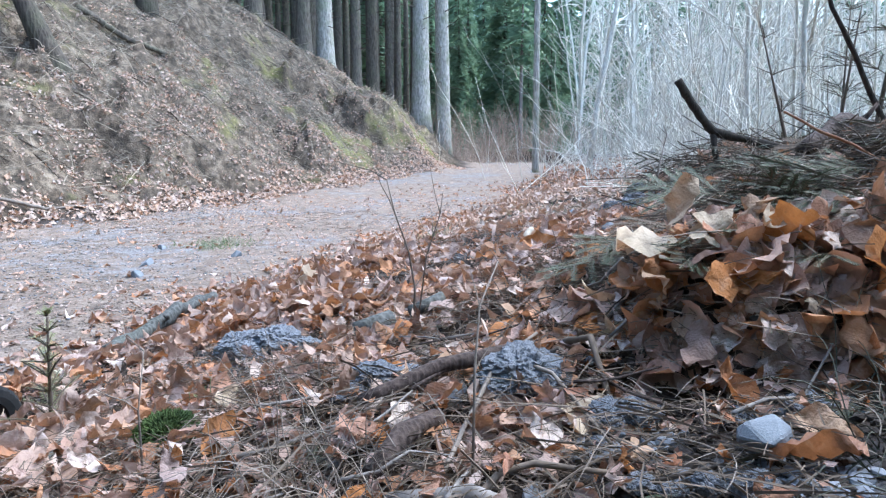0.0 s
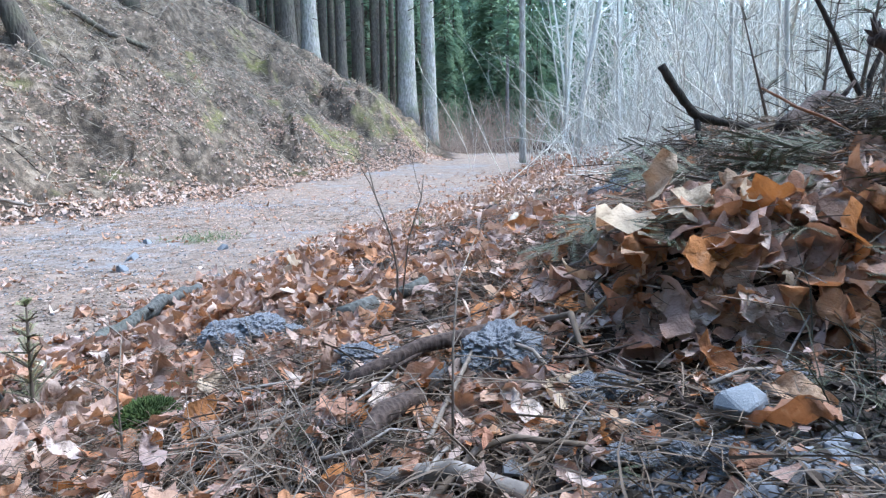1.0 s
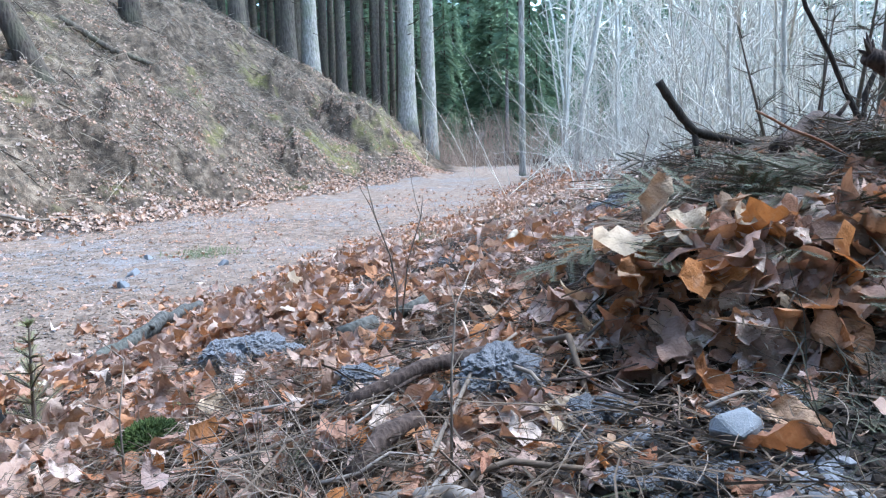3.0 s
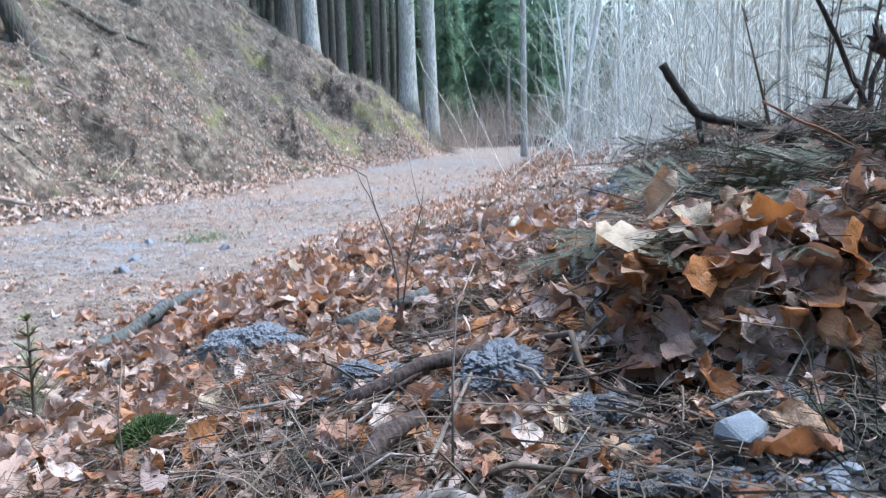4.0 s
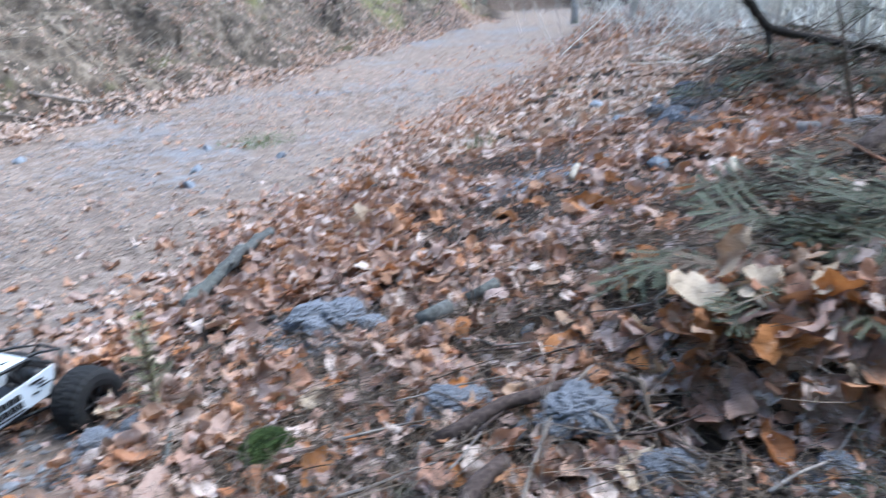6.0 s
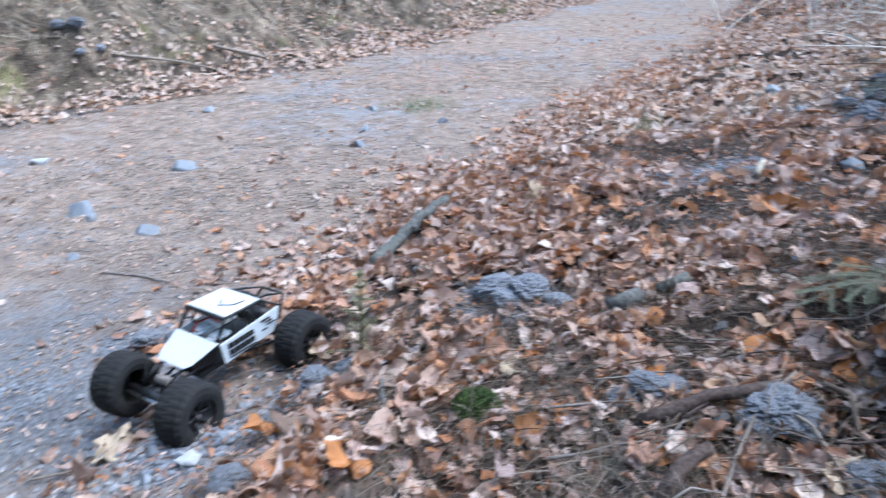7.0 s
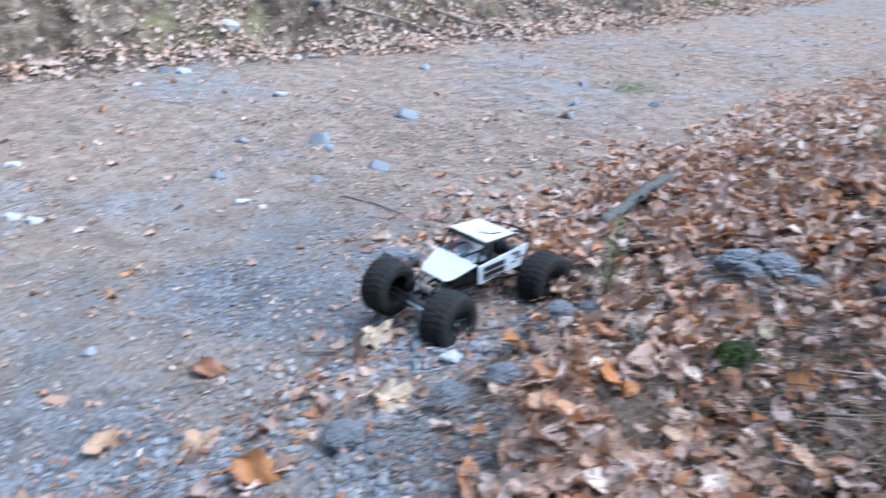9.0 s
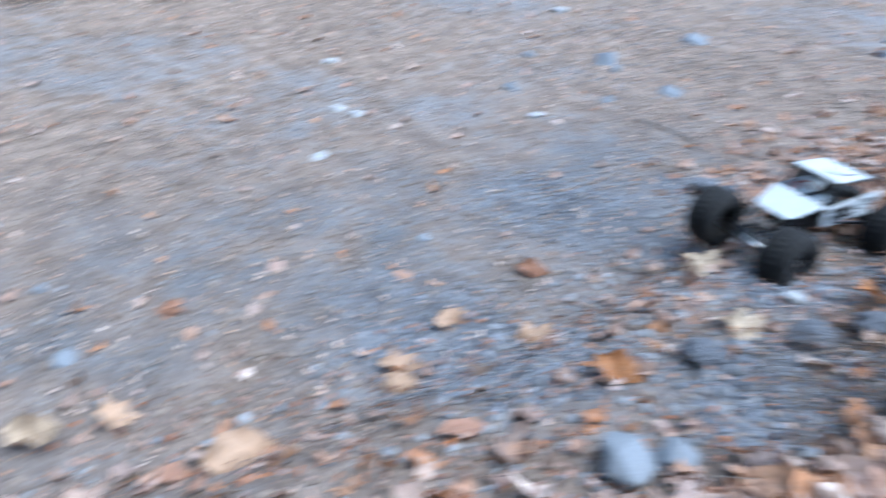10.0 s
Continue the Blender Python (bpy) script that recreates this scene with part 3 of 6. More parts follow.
def spruce(m, h, r, low, width, bark, label, group, rng, branches=20, lean=(0, 0), whorls=22, per=6, flare=1.45, fine=6):
    t = thing("spruce_tree", label, "tree", group, m)
    part("trunk", tri_mesh("trunk", *trunk_piece(h, r, r * 0.15, rng, lean, flare=flare), bark, True), None, t)
    if branches:
        part("dead_limb_wood", tri_mesh("dead_limb_wood", *dead_branches(min(low, 7), r, rng, branches), M_TWIG), None, t)["kind"] = "stuff"
    v, f = conifer_crown(h, low, width, rng, whorls, per, fine)
    v[:, 0] += lean[0] * v[:, 2]
    v[:, 1] += lean[1] * v[:, 2]
    part("crown", tri_mesh("crown", v, f, M_CROWN), None, t)["kind"] = "stuff"
    return t


def at_land(x, y, turn=0.0, up=0.0, s=1.0):
    return Matrix.Translation(on_ground(x, y, up)) @ pose(0, 0, 0, 0, 0, turn) @ Matrix.Scale(s, 4)


rng = np.random.default_rng(21)
# tall trunks along the foot and the shoulder of the hillside
for x, y, r, h, lean, bark, label in (
        (-0.66, 21.0, 0.27, 26, (-0.004, 0), M_SPRUCE_BARK, "tall grey spruce trunk at the foot of the bank"),
        (0.02, 21.6, 0.245, 25, (-0.010, 0), M_SPRUCE_BARK, "slim pale spruce trunk beside its taller twin"),
        (-0.85, 22.6, 0.26, 25, (0.0, 0), M_SHADED_BARK, "dark spruce trunk behind a pale pair"),
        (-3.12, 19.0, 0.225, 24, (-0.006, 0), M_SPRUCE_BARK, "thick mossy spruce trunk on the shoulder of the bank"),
        (-3.75, 20.2, 0.23, 24, (0.0, 0), M_SHADED_BARK, "dark spruce trunk in the shade of the hill")):
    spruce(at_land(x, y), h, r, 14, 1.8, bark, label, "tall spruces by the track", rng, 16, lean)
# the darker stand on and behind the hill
stand = spruce(at_land(-4.6, 17.5), 20, 0.19, 11.5, 1.8, M_SHADED_BARK, "slender dark spruce in a dense stand", "spruces on the hill", rng, 30)
spots = [(-5.6, 16.6), (-3.4, 18.4), (-2.5, 20.5), (-4.1, 21.5), (-5.9, 20.4), (-7.2, 18.8), (-1.9, 22.6), (-3.2, 24.5), (-5.0, 25.2), (-7.0, 23.6), (-8.8, 22.2),
         (-1.2, 25.5), (-2.6, 28.0), (-5.8, 29.0), (-9.0, 27.0), (-8.2, 14.2), (-10.5, 18.0), (-11, 13), (-12.0, 24.0), (-4.3, 33), (-8, 34), (-13, 30), (-9.2, 10.8), (-12, 8), (-9.5, 5), (-14, 3),
         (-0.9, 28.5), (-1.8, 31.5), (-6.6, 21.8), (-4.6, 19.4), (-7.9, 16.6), (-6.5, 18.0), (-8.6, 19.6), (-9.6, 15.4), (-10.4, 20.6), (-7.6, 26), (-10.5, 24.5), (-12.5, 16), (-12, 20.5), (-14, 26)]
for x, y in spots:
    copy_thing(stand, at_land(x + rng.normal(0, 0.2), y + rng.normal(0, 0.2), rng.uniform(0, 360), 0, rng.uniform(0.75, 1.15)))
for _ in range(24):
    copy_thing(stand, at_land(rng.uniform(-10, -0.9), rng.uniform(24, 44), rng.uniform(0, 360), 0, rng.uniform(0.8, 1.25)))
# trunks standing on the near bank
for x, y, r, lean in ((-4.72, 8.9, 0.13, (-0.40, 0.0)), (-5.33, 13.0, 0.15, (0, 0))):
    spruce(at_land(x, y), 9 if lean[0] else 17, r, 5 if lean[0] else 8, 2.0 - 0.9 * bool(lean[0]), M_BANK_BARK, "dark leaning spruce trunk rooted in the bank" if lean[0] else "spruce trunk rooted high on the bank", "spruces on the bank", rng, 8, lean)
# single slim trunks beside the end of the track
spruce(at_land(2.05, 15.4), 21, 0.075, 10, 1.4, M_SPRUCE_BARK, "slim straight grey spruce trunk beside the track", "slim trunks", rng, 6, (0.010, 0), 18, 5, 1.2)
spruce(at_land(2.65, 24.0), 7, 0.085, 3.2, 1.1, M_WOOD, "pale dead trunk before the green spruces", "slim trunks", rng, 6, (0, 0), 14, 5, 1.2)

spruce(at_land(2.28, 3.45), 9, 0.055, 4.5, 1.0, M_SHADED_BARK, "slim dark spruce trunk behind the brush heap", "slim trunks", rng, 5, (0, 0), 14, 5, 1.2)

# green spruces that close the view down the track
green = spruce(at_land(2.6, 30, 0, 0, 0.6), 19, 0.22, 1.0, 3.4, M_SHADED_BARK, "full green spruce with drooping boughs", "green spruces", rng, 0, (0, 0), 34, 9, 1.45, 15)
for x, y, s in ((0.6, 27, 0.5), (4.8, 33, 0.7), (1.2, 35, 0.8), (-2.4, 36.5, 0.9), (2.8, 37, 0.9), (6.4, 38, 0.95), (-0.6, 41, 1.1), (4.4, 39.5, 1.0), (1.6, 43, 1.1), (8.2, 41, 1.0), (10.2, 44, 1.05), (12.4, 40, 0.95), (5.6, 48, 1.2), (-4.2, 40, 1.0), (15, 41, 1.0), (-0.5, 30, 0.6), (5.9, 35.5, 0.8), (7.6, 37.5, 0.9), (9.8, 37, 0.85), (3.4, 34.5, 0.75), (-0.9, 33, 0.7), (3.6, 40, 1.2), (6.2, 44, 1.25), (-2.5, 40, 1.1),
                (13, 38, 0.9), (16, 44, 1.0), (24, 40, 0.9), (20, 50, 1.2), (0.8, 46, 1.3), (11, 50, 1.2), (-6, 46, 1.2), (30, 34, 0.8), (17, 19, 0.5), (21, 25, 0.6), (3.2, 26.5, 0.40), (4.4, 29, 0.55), (15.5, 34, 0.9), (19, 36, 1.0), (23, 33, 0.9), (27, 39, 1.1), (11, 43, 1.2), (14.5, 47, 1.2),
                (18, 42, 1.1), (22, 46, 1.2), (26, 48, 1.2), (31, 44, 1.1), (34, 39, 1.0), (25, 28, 0.8), (29, 30, 0.9), (8.2, 46, 1.2), (-8, 37, 1.0), (-12, 33, 1.0), (-5, 38, 1.0), (-16, 28, 1.0), (-15, 20, 0.9), (-18, 24, 1.0), (-10, 42, 1.1), (-16, 36, 1.0), (-3, 35, 0.9), (-1, 38, 1.0), (-4.5, 43, 1.1), (-7.5, 42, 1.1), (-2.5, 50, 1.2), (-9, 52, 1.2), (-13, 45, 1.1), (-6.2, 35, 0.8), (0, 52, 1.6), (3, 54, 1.6), (6, 56, 1.7), (9, 55, 1.6), (-3, 55, 1.6), (1.5, 60, 1.8), (4.5, 62, 1.8), (8, 64, 1.9), (10.5, 60, 1.8)):
    turn, grown = rng.uniform(0, 360), s * rng.uniform(0.92, 1.08)
    if not 12 < math.degrees(math.atan2(x, y)) < 29 or turn < 170:   # fewer in the valley's mouth
        copy_thing(green, at_land(x, y, turn, 0, grown))


def far_woods():
    tv, tf = [], []
    for _ in range(4):
        v, f = conifer_crown(15, 0.8, 3.2, rng, 11, 6)
        tv.append((v, f))
    n = 560
    a = rng.uniform(-0.35 * math.pi, 1.5 * math.pi, n)
    d = rng.uniform(58, 120, n)
    a[:65], d[:65] = rng.uniform(-0.88 * math.pi, -0.26 * math.pi, 65), rng.uniform(10, 32, 65)   # unseen woods added close behind, to block sky light from the foreground
    grow = rng.uniform(0.8, 1.35, n)
    a[70:300], d[70:300], grow[70:300] = rng.uniform(0.30 * math.pi, 0.74 * math.pi, 230), rng.uniform(52, 80, 230), rng.uniform(1.3, 2.0, 230)   # the far slope beyond the bend
    x, y = d * np.cos(a), d * np.sin(a) + 5
    places = np.stack([x, y, height(x, y)], 1)
    frames = np.zeros((n, 3, 3))
    t = rng.uniform(0, 6.3, n)
    frames[:, 0, 0] = frames[:, 1, 1] = np.cos(t)
    frames[:, 0, 1], frames[:, 1, 0], frames[:, 2, 2] = -np.sin(t), np.sin(t), 1
    r_, l_ = edges(x, y)
    behind = np.arange(n) < 65
    near = np.where(behind & ~((r_ < 0.2) & (l_ < 0.2)))[0]
    boughs = [conifer_crown(15, 0.8, 3.2, np.random.default_rng(70 + i), 16, 8, 12) for i in range(3)]
    v, f, _ = strew(boughs, places[near], frames[near], grow[near], rng)
    tagged(new("far_woods", tri_mesh("far_woods", v, f, M_CROWN)), "unseen conifer woods added behind to shade the foreground", "woods", kind="stuff")
    far = np.where(~behind)[0]
    v, f, _ = strew(tv, places[far], frames[far], grow[far], rng)
    tagged(new("far_woods", tri_mesh("far_woods", v, f, M_CROWN)), "distant dark green conifer woods", "woods", kind="stuff")


far_woods()


def bare_woods():
    """Leafless trees on the far side of the valley, a pale mesh of stems and boughs."""
    g = np.random.default_rng(33)
    kinds = []
    for _ in range(6):
        line = wander((0, 0, -0.5), (g.normal(0, 0.05), g.normal(0, 0.05), 1), 12, 8, g, 0.045)
        out = [tube(line, np.linspace(0.085, 0.012, 9), 5, False)]
        for _ in range(46):
            k = g.uniform(0.1, 0.97) * 8
            i = int(k)
            a = g.uniform(0, 6.28)
            w = wander(line[i].lerp(line[i + 1], k - i), (math.cos(a), math.sin(a), g.uniform(0.3, 1.3)), g.uniform(0.8, 2.8) * (1.1 - k / 10), 4, g, 0.2)
            out.append(tube(w, np.linspace(0.022, 0.006, 5), 3, False))
        v, f = gather(out)
        kinds.append((np.array(v), np.array([t for q in f for t in ((q[0], q[1], q[2]), (q[0], q[2], q[3]))])))
    n = 300
    a, d = np.radians(g.uniform(10, 46, n)), g.uniform(27, 78, n)
    x, y = d * np.sin(a), d * np.cos(a)
    t = g.uniform(0, 6.3, n)
    frames = np.zeros((n, 3, 3))
    frames[:, 0, 0] = frames[:, 1, 1] = np.cos(t)
    frames[:, 0, 1], frames[:, 1, 0], frames[:, 2, 2] = -np.sin(t), np.sin(t), 1
    v, f, _ = strew(kinds, np.stack([x, y, height(x, y)], 1), frames, g.uniform(0.7, 1.5, n), g)
    tagged(new("bare_woods", tri_mesh("bare_woods", v, f, M_TWIGS_PALE)), "pale leafless woods on the far side of the valley", "woods", kind="stuff")


bare_woods()


# ---------------------------------------------------------------- bare saplings in the valley
def sapling(h, r, rng, twigs, name="sapling", bark=None, lean=0.05, label="", group=""):
    t = thing(name, label or "bare thin pale-barked sapling with fine upright twigs", "sapling", group or "bare saplings")
    line = wander((0, 0, -0.3), (rng.normal(0, lean), rng.normal(0, lean), 1), h, 9, rng, 0.06)
    part("stem", tri_mesh("stem", *tube(line, np.linspace(r, r * 0.15, len(line)), 6), bark or M_PALE_BARK, True), None, t)
    out = []
    for _ in range(twigs):
        k = rng.uniform(0.12, 0.98)
        i = min(int(k * 9), 8)
        p = line[i].lerp(line[i + 1], k * 9 - i)
        a = rng.uniform(0, 6.28)
        d = (math.cos(a) * 0.65, math.sin(a) * 0.65, rng.uniform(0.35, 1.1))
        L = h * 0.22 * rng.uniform(0.4, 1.2) * (1.15 - k * 0.6)
        w = wander(p, d, L, 4, rng, 0.22, -0.03)
        out.append(tube(w, np.linspace(0.006 + r * 0.10, 0.0022, 5), 3, False))
        for _ in range(3):
            j = rng.integers(1, 4)
            d2 = (w[j] - w[j - 1]).normalized() + Vector(rng.normal(0, 0.55, 3))
            q = wander(w[j], d2, L * rng.uniform(0.25, 0.55), 3, rng, 0.12)
            out.append(tube(q, np.linspace(0.004, 0.0018, 4), 3, False))
    part("fine_crown", tri_mesh("fine_crown", *gather(out), M_TWIGS_PALE), None, t)["kind"] = "stuff"
    return t


kinds = [sapling(h, r, rng, tw) for h, r, tw in ((6.5, 0.026, 26), (8.0, 0.036, 30), (5.0, 0.020, 26), (9.5, 0.048, 30), (4.0, 0.015, 24), (7.2, 0.024, 30), (3.2, 0.013, 24), (11, 0.058, 30))]
first = [(3.6, 9.0), (4.4, 12.5), (3.4, 7.2), (6.0, 14.0), (3.0, 8.2), (5.2, 10.4), (2.9, 6.4), (8.0, 20.0)]
for k, (x, y) in zip(kinds, first):
    k.matrix_basis = at_land(x, y)
count = 0
while count < 240:
    d = 6.0 + 30 * rng.uniform() ** 1.25
    a = math.radians(rng.uniform(9, 44))
    x, y = d * math.sin(a), d * math.cos(a)
    r_, _ = edges(np.array(x), np.array(y))
    if r_ < 2.2 or (x < 2.9 and y < 10):
        continue
    k = kinds[rng.choice(8, p=[.18, .13, .18, .05, .15, .17, .11, .03])] if d > 15 else kinds[rng.choice([0, 2, 4, 5, 6])]
    copy_thing(k, at_land(x, y, rng.uniform(0, 360), 0, rng.uniform(0.75, 1.2)))
    count += 1
birch = sapling(13, 0.062, rng, 26, "slim_birch", label="slim pale birch leaning over the valley", group="slim trunks", lean=0.0)
birch.matrix_basis = at_land(2.75, 13.2) @ pose(0, 0, 0, 0, 3.5, 0)


def brush(name, cx, cy, rx, ry, n, h, material, label, rng, spread=0.35):
    out = []
    for _ in range(n):
        x, y = cx + rng.normal(0, rx), cy + rng.normal(0, ry)
        p = on_ground(x, y, -0.05)
        w = wander(p, (rng.normal(0, spread), rng.normal(0, spread), 1), h * rng.uniform(0.4, 1.1), 5, rng, 0.14)
        out.append(tube(w, np.linspace(0.007, 0.002, 6), 3, False))
        for _ in range(3):
            j = rng.integers(1, 5)
            q = wander(w[j], (w[j] - w[j - 1]) + Vector(rng.normal(0, 0.08, 3)), h * rng.uniform(0.15, 0.4), 3, rng, 0.15)
            out.append(tube(q, np.linspace(0.004, 0.0016, 4), 3, False))
    tagged(new(name, tri_mesh(name, *gather(out), material)), label, "brush", kind="stuff")


brush("brush", 2.1, 23.0, 1.4, 0.9, 420, 1.9, M_BRUSH, "russet leafless brush at the end of the track", rng)
brush("brush", 0.5, 21.6, 0.5, 0.8, 140, 0.9, M_BRUSH, "russet leafless brush under tall trunks", rng)
brush("undergrowth", 3.3, 9.5, 0.8, 2.2, 260, 1.0, M_TWIGS_PALE, "pale dead undergrowth along the edge of the valley", rng, 0.5)
brush("undergrowth", 4.1, 8.4, 0.7, 1.4, 140, 1.9, M_TWIGS_PALE, "pale tangled shoots along the edge of the valley", rng, 0.42)
brush("undergrowth", 4.8, 11.0, 1.3, 2.0, 170, 3.2, M_TWIGS_PALE, "pale tangled shoots among bare saplings", rng, 0.55)
brush("undergrowth", 5.2, 14, 1.6, 3.0, 260, 1.6, M_TWIGS_PALE, "pale dead undergrowth among bare saplings", rng, 0.4)

# ---------------------------------------------------------------- the crawler, resting on the edge of the litter
def box(bm, cx, cy, cz, sx, sy, sz, bevel=0.0, turn=None):
    m = Matrix.Translation((cx, cy, cz)) @ (turn or Matrix()) @ Matrix.Diagonal((sx, sy, sz, 1))
    g = bmesh.ops.create_cube(bm, size=1, matrix=m)
    if bevel:
        es = list({e for v in g["verts"] for e in v.link_edges})
        bmesh.ops.bevel(bm, geom=es, offset=bevel, segments=2, affect="EDGES")


def plate(corners, thick, bevel=0.0012):
    """A thin panel with the given outline (in order), grown along its normal."""
    bm = bmesh.new()
    vs = [bm.verts.new(c) for c in corners]
    f = bm.faces.new(vs)
    f.normal_update()
    n = f.normal.copy()
    r = bmesh.ops.extrude_face_region(bm, geom=[f])
    for e in r["geom"]:
        if isinstance(e, bmesh.types.BMVert):
            e.co += n * thick
    bmesh.ops.recalc_face_normals(bm, faces=bm.faces)
    bmesh.ops.bevel(bm, geom=list(bm.edges), offset=bevel, segments=1, affect="EDGES")
    return bm


def lathe(profile, sides, axis="y"):
    v, f = [], []
    n = len(profile)
    for k in range(sides):
        a = 2 * math.pi * k / sides
        for o, r in profile:
            v.append((r * math.cos(a), o, r * math.sin(a)))
    for k in range(sides):
        for i in range(n - 1):
            a, b = k * n + i, ((k + 1) % sides) * n + i
            f.append((a, a + 1, b + 1, b))
    return v, f


def rod(name, a, b, r, material, parent, label="", sides=8):
    return part(name, tri_mesh(name, *tube([a, b], [r, r], sides), material, True), None, parent, label)


def pipe(name, pts, r, material, parent, label=""):
    return part(name, tri_mesh(name, *tube(pts, [r] * len(pts), 7), material, True), None, parent, label)


def tyre_mesh():
    prof = [(1.15 * o, q) for o, q in ((-0.0275, 0.034), (-0.030, 0.045), (-0.0285, 0.056), (-0.022, 0.0625), (-0.008, 0.0642), (0.008, 0.0642), (0.022, 0.0625), (0.0285, 0.056), (0.030, 0.045), (0.0275, 0.034), (-0.0275, 0.034))]
    sides, n = 84, len(prof)
    v, f = lathe(prof, sides)
    for k in range(sides):   # tread blocks, staggered on the two halves
        for i in range(2, 8):
            if (k + (1 if i > 4 else 0)) % 3 == 0:
                x, y, z = v[k * n + i]
                v[k * n + i] = (x * 0.978, y, z * 0.978)
    return tri_mesh("tyre", v, f, M_RUBBER)


def rim_mesh(side):
    v, f = lathe([(side * 0.024, 0.0345), (side * 0.0255, 0.030), (side * 0.014, 0.026), (side * 0.010, 0.010), (side * 0.016, 0.0)], 28)
    out = [(v, f)]
    for k in range(6):
        a = 2 * math.pi * k / 6
        out.append(tube([(0.008 * math.cos(a), side * 0.016, 0.008 * math.sin(a)), (0.029 * math.cos(a), side * 0.021, 0.029 * math.sin(a))], [0.004, 0.0028], 5))
    return tri_mesh("rim", *gather(out), M_BLACK, True)


def rc_car(m):
    car = thing("toy_rock_crawler", "white and black radio-controlled rock crawler with big tyres", "toy car", m=m)
    wb, tr, wz = 0.176, 0.122, 0.075
    tyre = tyre_mesh()
    rims = {s: rim_mesh(s) for s in (-1, 1)}
    for sx in (1, -1):
        for sy in (1, -1):
            w = part("wheel", tri_mesh("hub", *tube([(0, sy * 0.005, 0), (0, sy * 0.022, 0)], [0.012, 0.010], 8), M_BLACK), None, car)
            steer = 9 if sx > 0 else 0
            w.matrix_basis = pose(sx * wb, sy * tr, wz, 0, 0, steer) @ Matrix.Scale(1.2, 4)
            part("tyre", tyre, None, w, "fat black rubber tyre")
            part("rim", rims[sy], None, w, "black spoked rim")
            part("wheel_nut", tri_mesh("wheel_nut", *tube([(0, sy * 0.016, 0), (0, sy * 0.024, 0)], [0.0045, 0.0038], 6), M_STEEL), None, w, "bright steel wheel nut")
        ax = part("axle", tri_mesh("axle", *gather([tube([(sx * wb, -0.10, wz), (sx * wb, -0.03, wz), (sx * wb, -0.028, wz)], [0.009, 0.009, 0.016], 10),
                                                    tube([(sx * wb, 0.10, wz), (sx * wb, 0.0, wz), (sx * wb, -0.03, wz)], [0.009, 0.014, 0.022], 10),
                                                    tube([(sx * wb, -0.012, wz), (sx * (wb - 0.04), -0.012, wz + 0.008)], [0.016, 0.008], 8)]), M_BLACK, True), None, car, "black moulded axle")
        for sy in (1, -1):
            rod("link", (sx * (wb - 0.008), sy * 0.055, wz - 0.006), (sx * 0.045, sy * 0.030, 0.082), 0.004, M_BLACK, car)
            rod("upper_link", (sx * (wb - 0.004), sy * 0.020, wz + 0.018), (sx * 0.06, sy * 0.034, 0.108), 0.0032, M_BLACK, car)
            shock = rod("shock", (sx * (wb - 0.012), sy * 0.066, wz + 0.004), (sx * (wb - 0.055), sy * 0.056, 0.118), 0.0052, M_BLACK, car, "black coil-over shock")
            coil = [(sx * (wb - 0.014 - 0.026 * i / 40) , sy * (0.0655 - 0.006 * i / 40) + 0.0078 * math.cos(i * 0.95), wz + 0.012 + 0.052 * i / 40 + 0.0078 * math.sin(i * 0.95)) for i in range(41)]
            pipe("spring", coil, 0.0012, M_BLACK, shock)
    rod("steering_rod", (wb + 0.018, -0.085, wz + 0.004), (wb + 0.018, 0.085, wz + 0.004), 0.003, M_STEEL, car, "bright steel steering rod")
    # chassis and inner works
    bm = bmesh.new()
    box(bm, -0.005, 0, 0.086, 0.17, 0.074, 0.012, 0.003)
    part("skid_plate", bm, M_BLACK, car)
    bm = bmesh.new()
    box(bm, 0.055, 0, 0.112, 0.075, 0.062, 0.034, 0.004)
    box(bm, -0.07, 0, 0.115, 0.06, 0.06, 0.045, 0.004)
    part("gearbox", bm, M_BLACK, car)
    bm = bmesh.new()
    box(bm, 0.146, 0.0, 0.106, 0.022, 0.050, 0.016, 0.003, Matrix.Rotation(-0.35, 4, "Y"))
    part("servo", bm, M_WOOD, car, "pale grey steering servo")
    bm = bmesh.new()
    box(bm, 0.002, 0.030, 0.158, 0.052, 0.036, 0.016, 0.006)
    box(bm, 0.002, -0.030, 0.158, 0.052, 0.036, 0.016, 0.006)
    part("seat", bm, M_WHITE, car, "white moulded seats")
    bm = bmesh.new()
    box(bm, 0.022, 0.0, 0.150, 0.012, 0.118, 0.016, 0.004)
    part("dashboard", bm, M_BLACK, car)
    pipe("wire", [(0.03, -0.03, 0.165), (0.01, -0.04, 0.178), (-0.03, -0.042, 0.172), (-0.05, -0.03, 0.15)], 0.003, M_RED, car, "red wire")
    # panels
    hood = part("hood", plate([(0.122, -0.046, 0.134), (0.122, 0.046, 0.134), (0.108, 0.060, 0.139), (0.038, 0.078, 0.166), (0.038, -0.078, 0.166), (0.108, -0.060, 0.139)], 0.003), M_WHITE, car, "white bonnet panel")
    roof = part("roof", plate([(0.004, -0.070, 0.217), (0.004, 0.070, 0.217), (-0.106, 0.068, 0.213), (-0.106, -0.068, 0.213)], 0.003), M_WHITE, car, "white roof panel with a black mark")
    mark = [((-0.030, 0.010, 0.2192), (-0.048, 0.040, 0.2186)), ((-0.048, 0.040, 0.2186), (-0.080, 0.046, 0.2174)), ((-0.030, 0.010, 0.2192), (-0.052, -0.008, 0.2184))]
    part("mark", tri_mesh("mark", *gather([tube([a, b], [0.0022, 0.0014], 6) for a, b in mark]), M_BLACK), None, roof)
